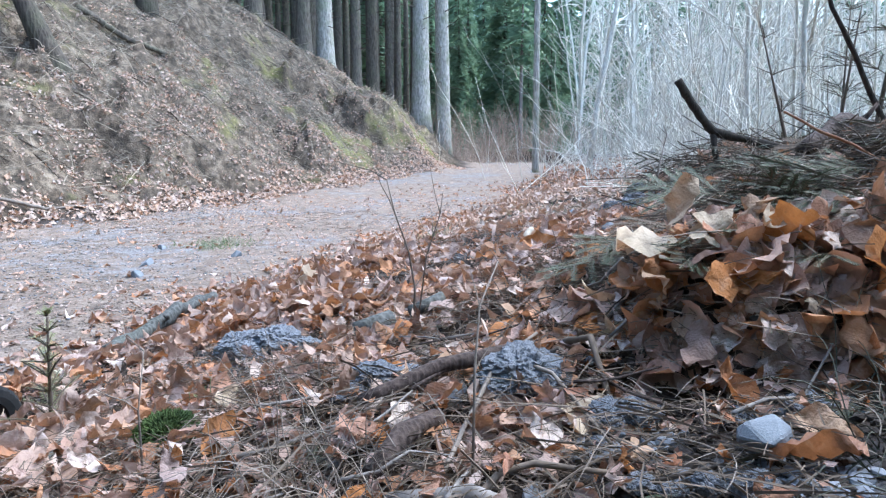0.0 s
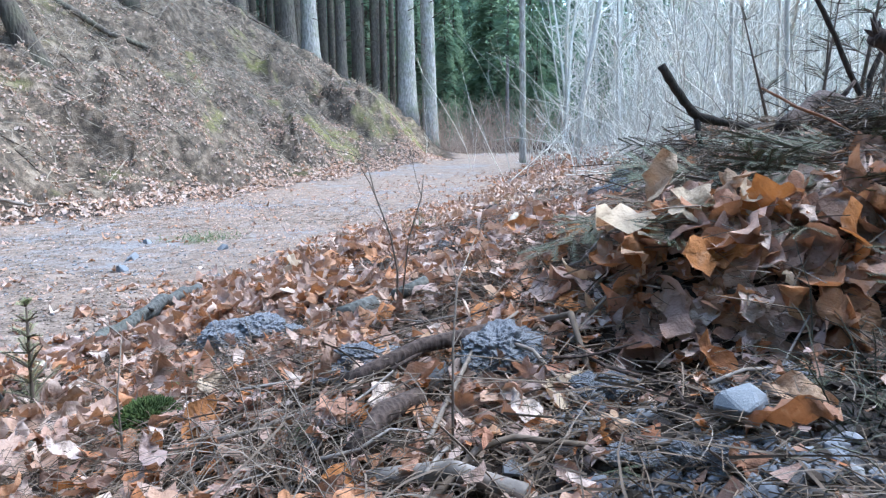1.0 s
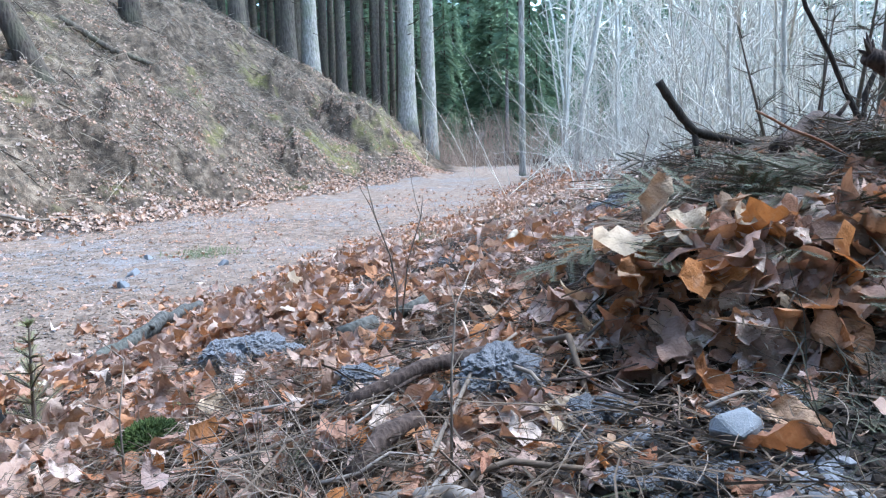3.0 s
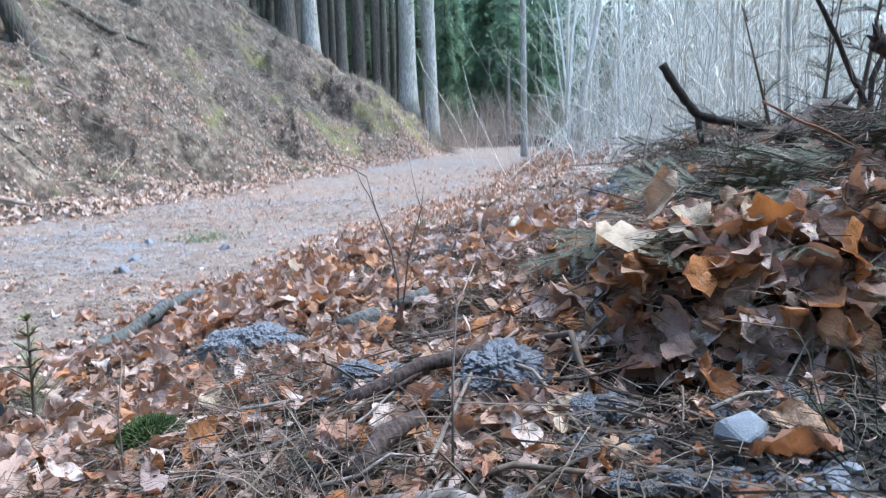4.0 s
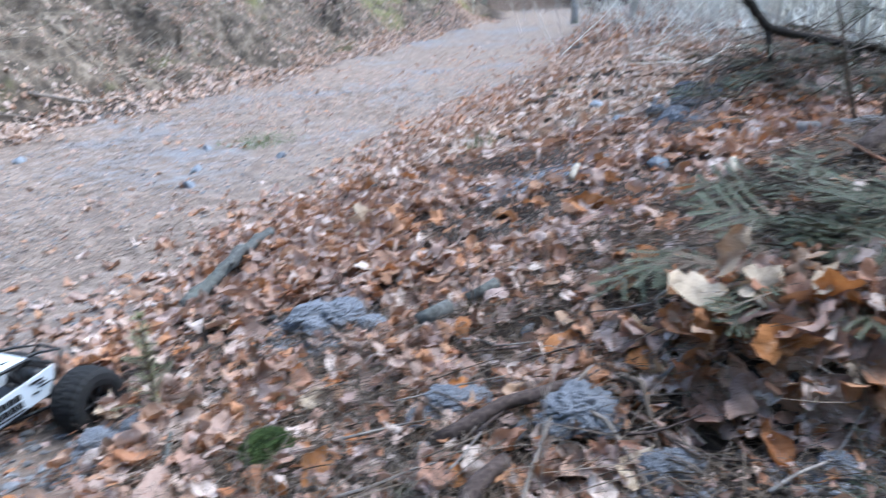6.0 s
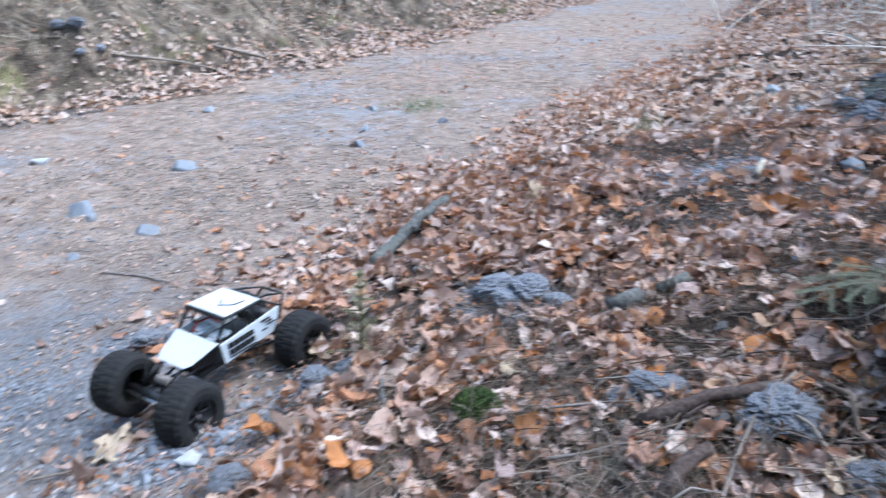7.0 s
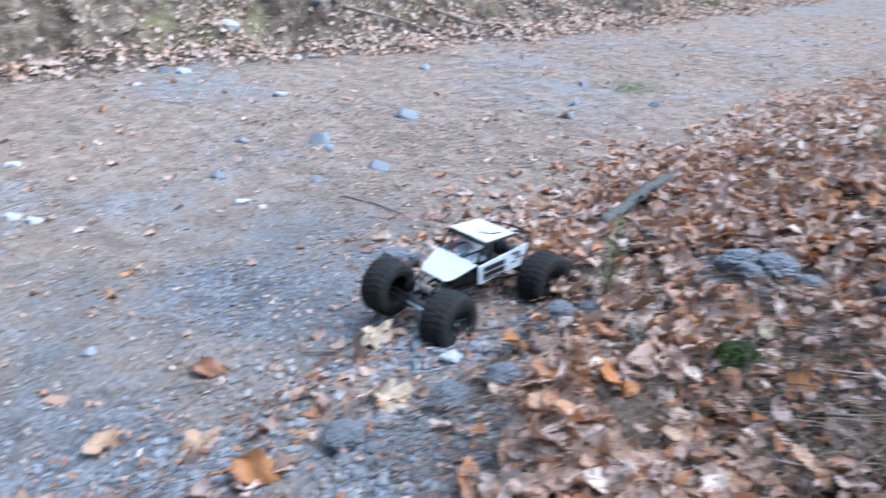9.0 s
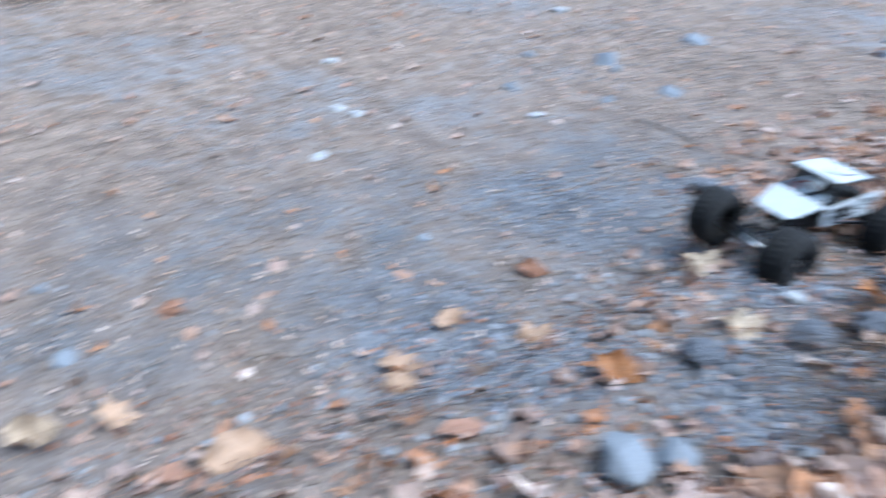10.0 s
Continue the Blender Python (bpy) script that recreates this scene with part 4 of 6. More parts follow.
    for px, py in ((-0.006, 0.060), (-0.006, -0.060), (-0.096, 0.058), (-0.096, -0.058)):
        part("screw", tri_mesh("screw", *tube([(px, py, 0.215), (px, py, 0.2222 - (0.004 - px) * 0.036)], [0.0026, 0.0022], 7), M_STEEL), None, roof)
    for s in (1, -1):
        c = [(0.032, s * 0.079, 0.108), (0.038, s * 0.080, 0.163), (-0.158, s * 0.072, 0.174), (-0.150, s * 0.073, 0.150), (-0.128, s * 0.074, 0.114)]
        side = part("side_panel", plate(c if s > 0 else c[::-1], 0.003), M_WHITE, car, "white side panel with black lettering bars")
        bars = [(0.010 - 0.0165 * i, 0.013, z, 0.0135) for z in (0.149, 0.131) for i in range(5)]   # two rows of big letters, a thin line, splashes at the tail
        for x0, w, z0, h in bars + [(-0.024, 0.082, 0.1185, 0.003), (-0.105, 0.030, 0.160, 0.005), (-0.116, 0.018, 0.152, 0.004), (-0.122, 0.030, 0.144, 0.003), (-0.098, 0.016, 0.136, 0.004)]:
            bm = bmesh.new()
            box(bm, x0, s * (0.0830 + (x0 - 0.035) * 0.041), z0, w, 0.0012, h)
            part("lettering_bar", bm, M_BLACK, side)
    # tubular cage
    for s in (1, -1):
        pipe("cage_tube", [(0.042, s * 0.072, 0.160), (0.003, s * 0.069, 0.214), (-0.108, s * 0.067, 0.210), (-0.160, s * 0.068, 0.172), (-0.13, s * 0.070, 0.112)], 0.0042, M_BLACK, car)
        pipe("cage_tube", [(-0.10, s * 0.050, 0.211), (-0.150, s * 0.040, 0.200), (-0.205, s * 0.038, 0.178), (-0.160, s * 0.058, 0.128)], 0.0036, M_BLACK, car)
        pipe("pillar", [(-0.020, s * 0.068, 0.213), (-0.004, s * 0.074, 0.165)], 0.0034, M_BLACK, car)
        pipe("pillar", [(-0.060, s * 0.067, 0.212), (-0.078, s * 0.072, 0.168)], 0.0034, M_BLACK, car)
        pipe("bumper_bar", [(0.110, s * 0.030, 0.095), (0.150, s * 0.028, 0.108), (0.120, s * 0.034, 0.130)], 0.0034, M_BLACK, car)
    pipe("cross_bar", [(-0.205, -0.038, 0.178), (-0.205, 0.038, 0.178)], 0.0036, M_BLACK, car)
    pipe("cross_bar", [(0.150, -0.028, 0.108), (0.150, 0.028, 0.108)], 0.0034, M_BLACK, car)
    pipe("cross_bar", [(0.004, -0.069, 0.213), (0.004, 0.069, 0.213)], 0.0065, M_BLACK, car)
    pipe("cross_bar", [(-0.108, -0.067, 0.210), (-0.108, 0.067, 0.210)], 0.0042, M_BLACK, car)
    part("motor", tri_mesh("motor", *tube([(-0.15, -0.025, 0.135), (-0.15, 0.03, 0.135)], [0.018, 0.018], 14), M_BLACK, True), None, car)
    return car


def settle(x, y, turn, wb=0.176, tr=0.118):
    """A pose in which four wheels rest on the land."""
    c, s = math.cos(radians(turn)), math.sin(radians(turn))
    pts = [Vector((x + c * a - s * b, y + s * a + c * b, float(height(x + c * a - s * b, y + s * a + c * b)))) for a, b in ((wb, tr), (wb, -tr), (-wb, tr), (-wb, -tr))]
    fwd = ((pts[0] + pts[1]) - (pts[2] + pts[3])).normalized()
    lft = ((pts[0] + pts[2]) - (pts[1] + pts[3])).normalized()
    up = fwd.cross(lft).normalized().lerp(Vector((0, 0, 1)), 0.85).normalized()
    fwd = (fwd - up * fwd.dot(up)).normalized()
    lft = up.cross(fwd)
    mid = sum(pts, Vector()) / 4
    return Matrix.Translation(mid) @ Matrix((fwd, lft, up)).transposed().to_4x4()


rc_car(settle(-1.09, 1.17, -110.0))

# ---------------------------------------------------------------- sticks, branches, stumps of wood
def stick(name, pts, r0, r1, material, label, category="stick", sides=9, rng=RNG, knots=0):
    pts = [Vector(p) for p in pts]
    fine = []
    for a, b in zip(pts[:-1], pts[1:]):
        n = max(2, int((b - a).length / 0.03))
        fine += [a.lerp(b, i / n) + Vector(rng.normal(0, r0 * 0.10, 3)) for i in range(n)]
    fine.append(pts[-1])
    rad = np.linspace(r0, r1, len(fine)) * (1 + rng.normal(0, 0.07, len(fine)))
    ob = tagged(new(name, tri_mesh(name, *tube(fine, rad, sides), material, True)), label, category)
    for _ in range(knots):
        i = rng.integers(1, len(fine) - 1)
        d = Vector(rng.normal(0, 1, 3)) + Vector((0, 0, 0.6))
        w = wander(fine[i], d, r0 * rng.uniform(1.8, 4), 2, rng, 0.1)
        part("side_twig", tri_mesh("side_twig", *tube(w, [r0 * 0.35, r0 * 0.28, r0 * 0.18], 5), material, True), None, ob)
    return ob


def G(x, y, up=0.0):
    return tuple(on_ground(x, y, up))

stick("brown_stick", [G(-0.105, 0.84, 0.026), G(0.0, 0.88, 0.042), G(0.08, 0.905, 0.04), G(0.125, 0.92, 0.034)], 0.0128, 0.0105, M_STICK, "broken brown stick lying across grey clods", knots=1)
stick("dark_stick", [G(-0.078, 0.70, 0.012), G(-0.043, 0.75, 0.034), G(-0.006, 0.80, 0.022)], 0.014, 0.012, M_STICK, "short dark curved piece of rotten branch")
stick("grey_branch", [G(-0.055, 0.655, 0.014), G(0.025, 0.615, 0.022), G(0.095, 0.585, 0.014)], 0.0105, 0.009, M_WOOD, "grey weathered branch half sunk in litter")
stick("pale_twig", [G(-0.005, 0.68, 0.010), G(0.035, 0.79, 0.035), G(0.070, 0.86, 0.045), G(0.13, 0.93, 0.045)], 0.0032, 0.0022, M_STALK, "thin pale forked twig", knots=2)
stick("pale_twig", [G(0.085, 0.87, 0.047), G(0.135, 0.82, 0.04), G(0.18, 0.70, 0.012)], 0.0028, 0.0018, M_STALK, "thin pale bent twig")
stick("crooked_twig", [G(0.0, 0.575, 0.012), G(0.055, 0.635, 0.03), G(0.09, 0.64, 0.034), G(0.165, 0.63, 0.02)], 0.0042, 0.003, M_TWIG, "crooked grey-brown twig over litter", knots=2)
stick("dark_twig", [G(0.115, 0.90, 0.02), G(0.155, 0.895, 0.03), G(0.175, 0.87, 0.015)], 0.004, 0.0025, M_TWIG, "dark knotted twig end", knots=3)
stick("thin_twig", [G(0.20, 0.62, 0.012), G(0.30, 0.60, 0.014)], 0.0026, 0.002, M_TWIG, "thin grey twig beside a stone")
stick("mossy_branch", [G(-0.905, 1.80, 0.030), G(-0.885, 1.97, 0.048), G(-0.85, 2.12, 0.055), G(-0.80, 2.36, 0.06)], 0.025, 0.016, M_MOSSY_STICK, "lichened branch lying on brown leaves", knots=2)
stick("mossy_twig", [G(-0.545, 0.86, 0.015), G(-0.64, 1.10, 0.02), G(-0.70, 1.40, 0.02)], 0.0065, 0.004, M_MOSSY_STICK, "thin mossy twig on leaf litter", knots=3)
stick("wood_chunk", [G(-0.165, 1.27, 0.038), G(-0.10, 1.31, 0.043)], 0.020, 0.017, M_MOSSY_STICK, "short weathered chunk of wood", "wood")
stick("wood_chunk", [G(-0.065, 1.32, 0.042), G(0.0, 1.35, 0.046)], 0.013, 0.015, M_MOSSY_STICK, "short weathered chunk of wood", "wood")
stick("road_twig", [G(-2.02, 1.865, 0.005), G(-1.86, 1.87, 0.006), G(-1.72, 1.845, 0.004)], 0.0055, 0.004, M_WOOD, "straight grey twig on the gravel track")
stick("bark_strip", [G(-1.15, 1.66, 0.016), G(-1.10, 1.77, 0.018)], 0.018, 0.013, M_WOOD, "pale weathered strip of bark", "bark")
stick("curled_twig", [G(-1.47, 0.90, 0.006), G(-1.40, 0.84, 0.012), G(-1.31, 0.89, 0.012), G(-1.24, 0.97, 0.01)], 0.0035, 0.002, M_STALK, "curled pale twig on the edge of the track")
stick("fallen_log", [G(-5.45, 10.75, 0.08), G(-4.9, 11.1, 0.08), G(-4.35, 11.45, 0.06)], 0.052, 0.035, M_SHADED_BARK, "dark fallen log lying down the bank", "log")
stick("pale_branch", [G(-3.95, 5.95, 0.03), G(-3.6, 6.25, 0.035), G(-3.25, 6.62, 0.03)], 0.018, 0.010, M_STALK, "pale bare branch at the foot of the bank", knots=2)
stick("pale_branch", [G(-4.3, 5.0, 0.03), G(-4.0, 5.5, 0.04), G(-3.8, 5.75, 0.03)], 0.014, 0.008, M_STALK, "pale bare branch at the foot of the bank", knots=2)
stick("fallen_branch", [G(-4.75, 17.1, 0.10), G(-4.3, 17.3, 0.16), G(-3.85, 17.5, 0.12)], 0.035, 0.02, M_TWIG, "thin fallen branch on the shoulder of the bank", "branch", knots=3)

# loose twigs lying over the litter
tw = np.random.default_rng(91)
for i in range(22):
    x, y, a = tw.uniform(-0.25, 0.5), tw.uniform(0.62, 1.15), tw.uniform(0, math.pi)
    L = tw.uniform(0.10, 0.26)
    c = [(x + math.cos(a) * L * k + tw.normal(0, 0.006), y + math.sin(a) * L * k * 0.6 + tw.normal(0, 0.006)) for k in (-0.5, -0.17, 0.17, 0.5)]
    stick("thin_twig", [G(*p, u) for p, u in zip(c, tw.uniform(0.012, 0.035) + tw.uniform(0, 0.014, 4))], tw.uniform(0.0018, 0.0034), 0.0012, M_WOOD if i % 3 else M_STICK, "thin bare grey-brown twig over leaf litter", sides=6, rng=tw, knots=int(tw.integers(0, 3)))

# the forked dead branch and the broken stubs over the brush heap
rng = np.random.default_rng(5)
fork = Vector((1.20, 3.12, 0.765))
forked = stick("forked_branch", [(1.035, 3.12, 0.985), (1.10, 3.12, 0.88), fork, (1.40, 3.10, 0.715), (1.62, 3.05, 0.67), (1.85, 3.0, 0.60)], 0.021, 0.017, M_DEADWOOD, "dark dead branch, forked and snapped, jutting from a brush heap", "branch")
part("prong", tri_mesh("prong", *tube([fork, (1.21, 3.11, 0.68), (1.235, 3.10, 0.56)], [0.016, 0.014, 0.012], 8), M_DEADWOOD, True), None, forked)
part("prong", tri_mesh("prong", *tube([(1.55, 3.07, 0.685), (1.56, 3.06, 0.60), (1.55, 3.05, 0.50)], [0.014, 0.012, 0.010], 8), M_DEADWOOD, True), None, forked)
stub = stick("broken_stub", [(0.962, 1.52, 0.905), (0.985, 1.52, 0.895), (1.03, 1.515, 0.86), (1.06, 1.51, 0.78), (1.09, 1.50, 0.62)], 0.020, 0.030, M_STICK, "thick snapped branch stub with splintered end", "branch", knots=1)
for dx, dy, dz, L in ((-0.25, 0.1, 1.0, 0.05), (-0.55, -0.2, 0.8, 0.045), (-0.8, 0.15, 0.45, 0.03), (0.05, 0.1, 1.0, 0.035)):
    way = Vector((dx, dy, dz)).normalized()
    a = Vector((0.975, 1.52, 0.90)) + way * 0.004
    part("splinter", tri_mesh("splinter", *tube([a, a + way * L * 0.6, a + way * L], [0.008, 0.005, 0.001], 5), M_STICK), None, stub)
stick("bent_branch", [(1.06, 2.05, 1.22), (1.10, 2.04, 1.10), (1.17, 2.03, 0.97), (1.22, 2.02, 0.86), (1.262, 2.0, 0.765), (1.265, 1.99, 0.55)], 0.006, 0.010, M_DEADWOOD, "dark bent branch rising behind the heap", "branch", knots=4)
stick("bent_branch", [(1.40, 2.04, 1.10), (1.32, 2.03, 0.945), (1.278, 2.02, 0.85), (1.265, 2.0, 0.75)], 0.005, 0.009, M_DEADWOOD, "dark bent branch rising behind the heap", "branch", knots=4)
stick("heap_log", [G(1.06, 2.41, 0.035), G(1.25, 2.27, 0.04), G(1.62, 2.02, 0.04)], 0.030, 0.036, M_WOOD, "weathered grey log lying behind the mound", "log")
stick("wood_chip", [G(0.245, 2.07, 0.040), G(0.280, 2.17, 0.055)], 0.011, 0.009, M_BANK_STRAW, "pale peeled chip of wood among leaves", "wood")
stick("wood_chip", [G(0.485, 1.41, 0.040), G(0.510, 1.48, 0.05)], 0.011, 0.009, M_BANK_STRAW, "pale peeled chip of wood among leaves", "wood")
stick("reddish_branch", [(0.515, 1.065, 0.772), (0.570, 1.06, 0.742), (0.62, 1.055, 0.722), (0.665, 1.045, 0.692), (0.70, 1.03, 0.668)], 0.0019, 0.0028, M_LEAF_BROWN, "reddish-brown peeled branch on the mound", "branch", knots=2)
stick("heap_branch", [G(0.62, 1.20, 0.03), G(0.74, 1.30, 0.05), G(0.90, 1.34, 0.03)], 0.018, 0.022, M_STICK, "dark rotten branch on the mound", "branch", knots=2)
stick("heap_branch", [G(0.30, 0.86, 0.015), G(0.42, 0.88, 0.03), G(0.56, 0.93, 0.03)], 0.0055, 0.0035, M_TWIG, "thin dark twig over brown leaves", "branch", knots=3)
stick("heap_branch", [G(0.16, 0.95, 0.01), G(0.19, 0.86, 0.05), G(0.20, 0.78, 0.01)], 0.005, 0.0035, M_TWIG, "thin dark twig over brown leaves", "branch", knots=2)


# stones and clods
def stone_mesh(seed, flat, material, corners=16):
    """A broken stone: the hull of a few corners, with worn edges."""
    g = np.random.default_rng(seed)
    bm = bmesh.new()
    for _ in range(corners):
        d = g.normal(size=3)
        d /= np.linalg.norm(d)
        bm.verts.new(d * (0.5, 0.42, 0.5 * flat) * g.uniform(0.85, 1.1))
    r = bmesh.ops.convex_hull(bm, input=bm.verts)
    bmesh.ops.delete(bm, geom=[e for e in r["geom_interior"] if isinstance(e, bmesh.types.BMVert)], context="VERTS")
    bmesh.ops.bevel(bm, geom=list(bm.edges), offset=0.025, segments=1, affect="EDGES")
    me = bpy.data.meshes.new("stone")
    bm.to_mesh(me)
    bm.free()
    me.materials.append(material)
    return me


STONES = [stone_mesh(s, 0.75, M_STONE) for s in range(6)]
PALES = [stone_mesh(s + 20, 0.6, M_STONE_PALE) for s in range(4)]


def clod_mesh(seed):
    """A lump of clay with a crumbled skin."""
    g = np.random.default_rng(seed)
    bm = bmesh.new()
    bmesh.ops.create_icosphere(bm, subdivisions=5, radius=0.5)
    o = Vector(g.uniform(-20, 20, 3))
    for v in bm.verts:
        p = v.co.normalized()
        lump = 0.22 * noise.noise(p * 1.6 + o) + 0.16 * noise.noise(p * 4 + o)
        crumb = noise.voronoi(p * 8 + o)[0]
        fine = noise.voronoi(p * 21 + o)[0]
        v.co = Vector((p.x * 0.5, p.y * 0.44, p.z * 0.28)) * (1 + lump + 0.20 * (0.45 - crumb[0]) + 0.15 * (0.4 - fine[0]))
    me = bpy.data.meshes.new("clod")
    bm.to_mesh(me)
    bm.free()
    me.materials.append(M_CLOD)
    return me


CLODS = [clod_mesh(s) for s in range(5)]


def stone(x, y, size, meshes=STONES, name="stone", label="grey-blue stone on the gravel track", category="stone", group="stones on the track", sink=0.18, turn=None):
    me = meshes[int(rng.integers(len(meshes)))]
    ob = new(name, me)
    ob.matrix_basis = Matrix.Translation(on_ground(x, y, size * (0.3 - sink))) @ pose(0, 0, 0, rng.normal(0, 9), rng.normal(0, 9), rng.uniform(0, 360) if turn is None else turn) @ Matrix.Scale(size, 4)
    return tagged(ob, label, category, group)


big = stone(0.298, 0.605, 0.066, [STONES[2]], label="angular blue-grey stone in leaf litter", group="", sink=-0.12, turn=40)
for x, y, s in ((-3.41, 3.10, 0.16), (-2.33, 1.585, 0.085), (-2.90, 1.0, 0.08), (-1.61, 1.56, 0.045), (-4.34, 2.73, 0.09), (-4.41, 3.2, 0.15), (-4.79, 4.09, 0.22), (-2.55, 0.66, 0.085), (-3.43, 1.33, 0.10), (-3.52, 6.8, 0.12), (-2.80, 1.02, 0.075)):
    stone(x, y, s, PALES, label="whitish stone on the gravel track", sink=0.30)
for x, y, s in ((-2.57, 2.42, 0.16), (-2.46, 2.36, 0.09), (-2.105, 2.268, 0.13), (-2.24, 1.975, 0.07), (-1.88, 0.564, 0.05), (-2.62, 1.75, 0.09), (-2.46, 3.1, 0.16), (-1.68, 3.72, 0.11), (-1.75, 4.05, 0.13),
                (-4.52, 3.13, 0.12), (-2.02, -0.38, 0.07), (-2.34, -0.33, 0.06), (-1.0, 0.86, 0.05), (-1.9, 4.6, 0.10), (-2.9, 2.2, 0.09), (-3.1, 4.4, 0.12), (-1.3, 4.3, 0.10)):
    stone(x, y, s, sink=0.32)
stone(-0.967, 0.842, 0.062, PALES, label="bluish white stone on the edge of the litter", group="", sink=0.05)
for x, y, s in ((-0.93, 0.93, 0.05), (-1.03, 0.78, 0.045), (-0.90, 0.80, 0.04), (-1.08, 0.88, 0.04), (-0.93, 0.123, 0.11), (-0.88, 0.19, 0.08)):
    stone(x, y, s, label="bluish stone at the edge of the litter", group="stones at the edge", sink=0.1)
stone(0.60, 3.17, 0.085, label="bluish stone on the leafy verge", group="", sink=0.05)
stone(0.70, 4.36, 0.11, label="bluish stone on the leafy verge", group="", sink=0.05)
stone(0.53, 2.16, 0.07, label="bluish stone half under leaves", group="", sink=0.05)
stone(0.375, 2.30, 0.055, label="small grey stone among leaves", group="", sink=-0.1)
for x, y, s in ((-0.36, 1.47, 0.12), (-0.46, 1.50, 0.11), (-0.41, 1.42, 0.09), (-0.28, 1.40, 0.07), (-0.085, 0.95, 0.085), (-0.045, 0.965, 0.06), (-0.13, 0.93, 0.055), (0.105, 0.865, 0.105), (0.135, 0.85, 0.07), (0.07, 0.85, 0.065),
                (0.185, 0.755, 0.055), (0.225, 0.765, 0.06), (0.245, 0.59, 0.04), (0.27, 0.56, 0.045), (0.215, 0.605, 0.03), (0.19, 0.625, 0.035), (0.33, 0.73, 0.05), (0.41, 0.73, 0.055), (0.44, 0.735, 0.04), (-0.80, 1.117, 0.08), (-0.74, 1.16, 0.07),
                (-1.46, 1.366, 0.09), (-1.38, 1.40, 0.07), (-0.86, 0.62, 0.09), (-0.78, 0.70, 0.08), (-0.98, 0.45, 0.08), (-4.47, 4.85, 0.16), (-4.36, 4.93, 0.10), (-4.58, 4.78, 0.13), (-4.40, 4.75, 0.09), (0.72, 2.75, 0.10), (0.80, 2.95, 0.12), (0.88, 3.15, 0.12), (0.95, 3.35, 0.13), (0.78, 3.2, 0.1)):
    stone(x, y, s, CLODS, "clod", "crumbly grey clay clod among leaves", "clod", "clay clods", 0.02)

# single large leaves
LEAF_SHAPES = {k: [leaf_template(np.random.default_rng(300 + i + (50 if k == "lobed" else 0)), k, 9, True) for i in range(9)] for k in ("blade", "lobed")}
LEAF_MESHES = {}


def leaf_mesh(kind, i, material):
    key = (kind, i, material.name)
    if key not in LEAF_MESHES:
        v, f = LEAF_SHAPES[kind][i]
        LEAF_MESHES[key] = tri_mesh("leaf", v * 0.085, f, material, True, v * (1, 1, 0))
    return LEAF_MESHES[key]


def big_leaf(x, y, size, up, rx, ry, rz, material, label, kind="lobed", shape=0, name="fallen_leaf"):
    ob = new(name, leaf_mesh(kind, shape, material))
    ob.matrix_basis = Matrix.Translation(on_ground(x, y, up)) @ pose(0, 0, 0, rx, ry, rz) @ Matrix.Scale(size / 0.085, 4)
    return tagged(ob, label, "leaf", "large fallen leaves")


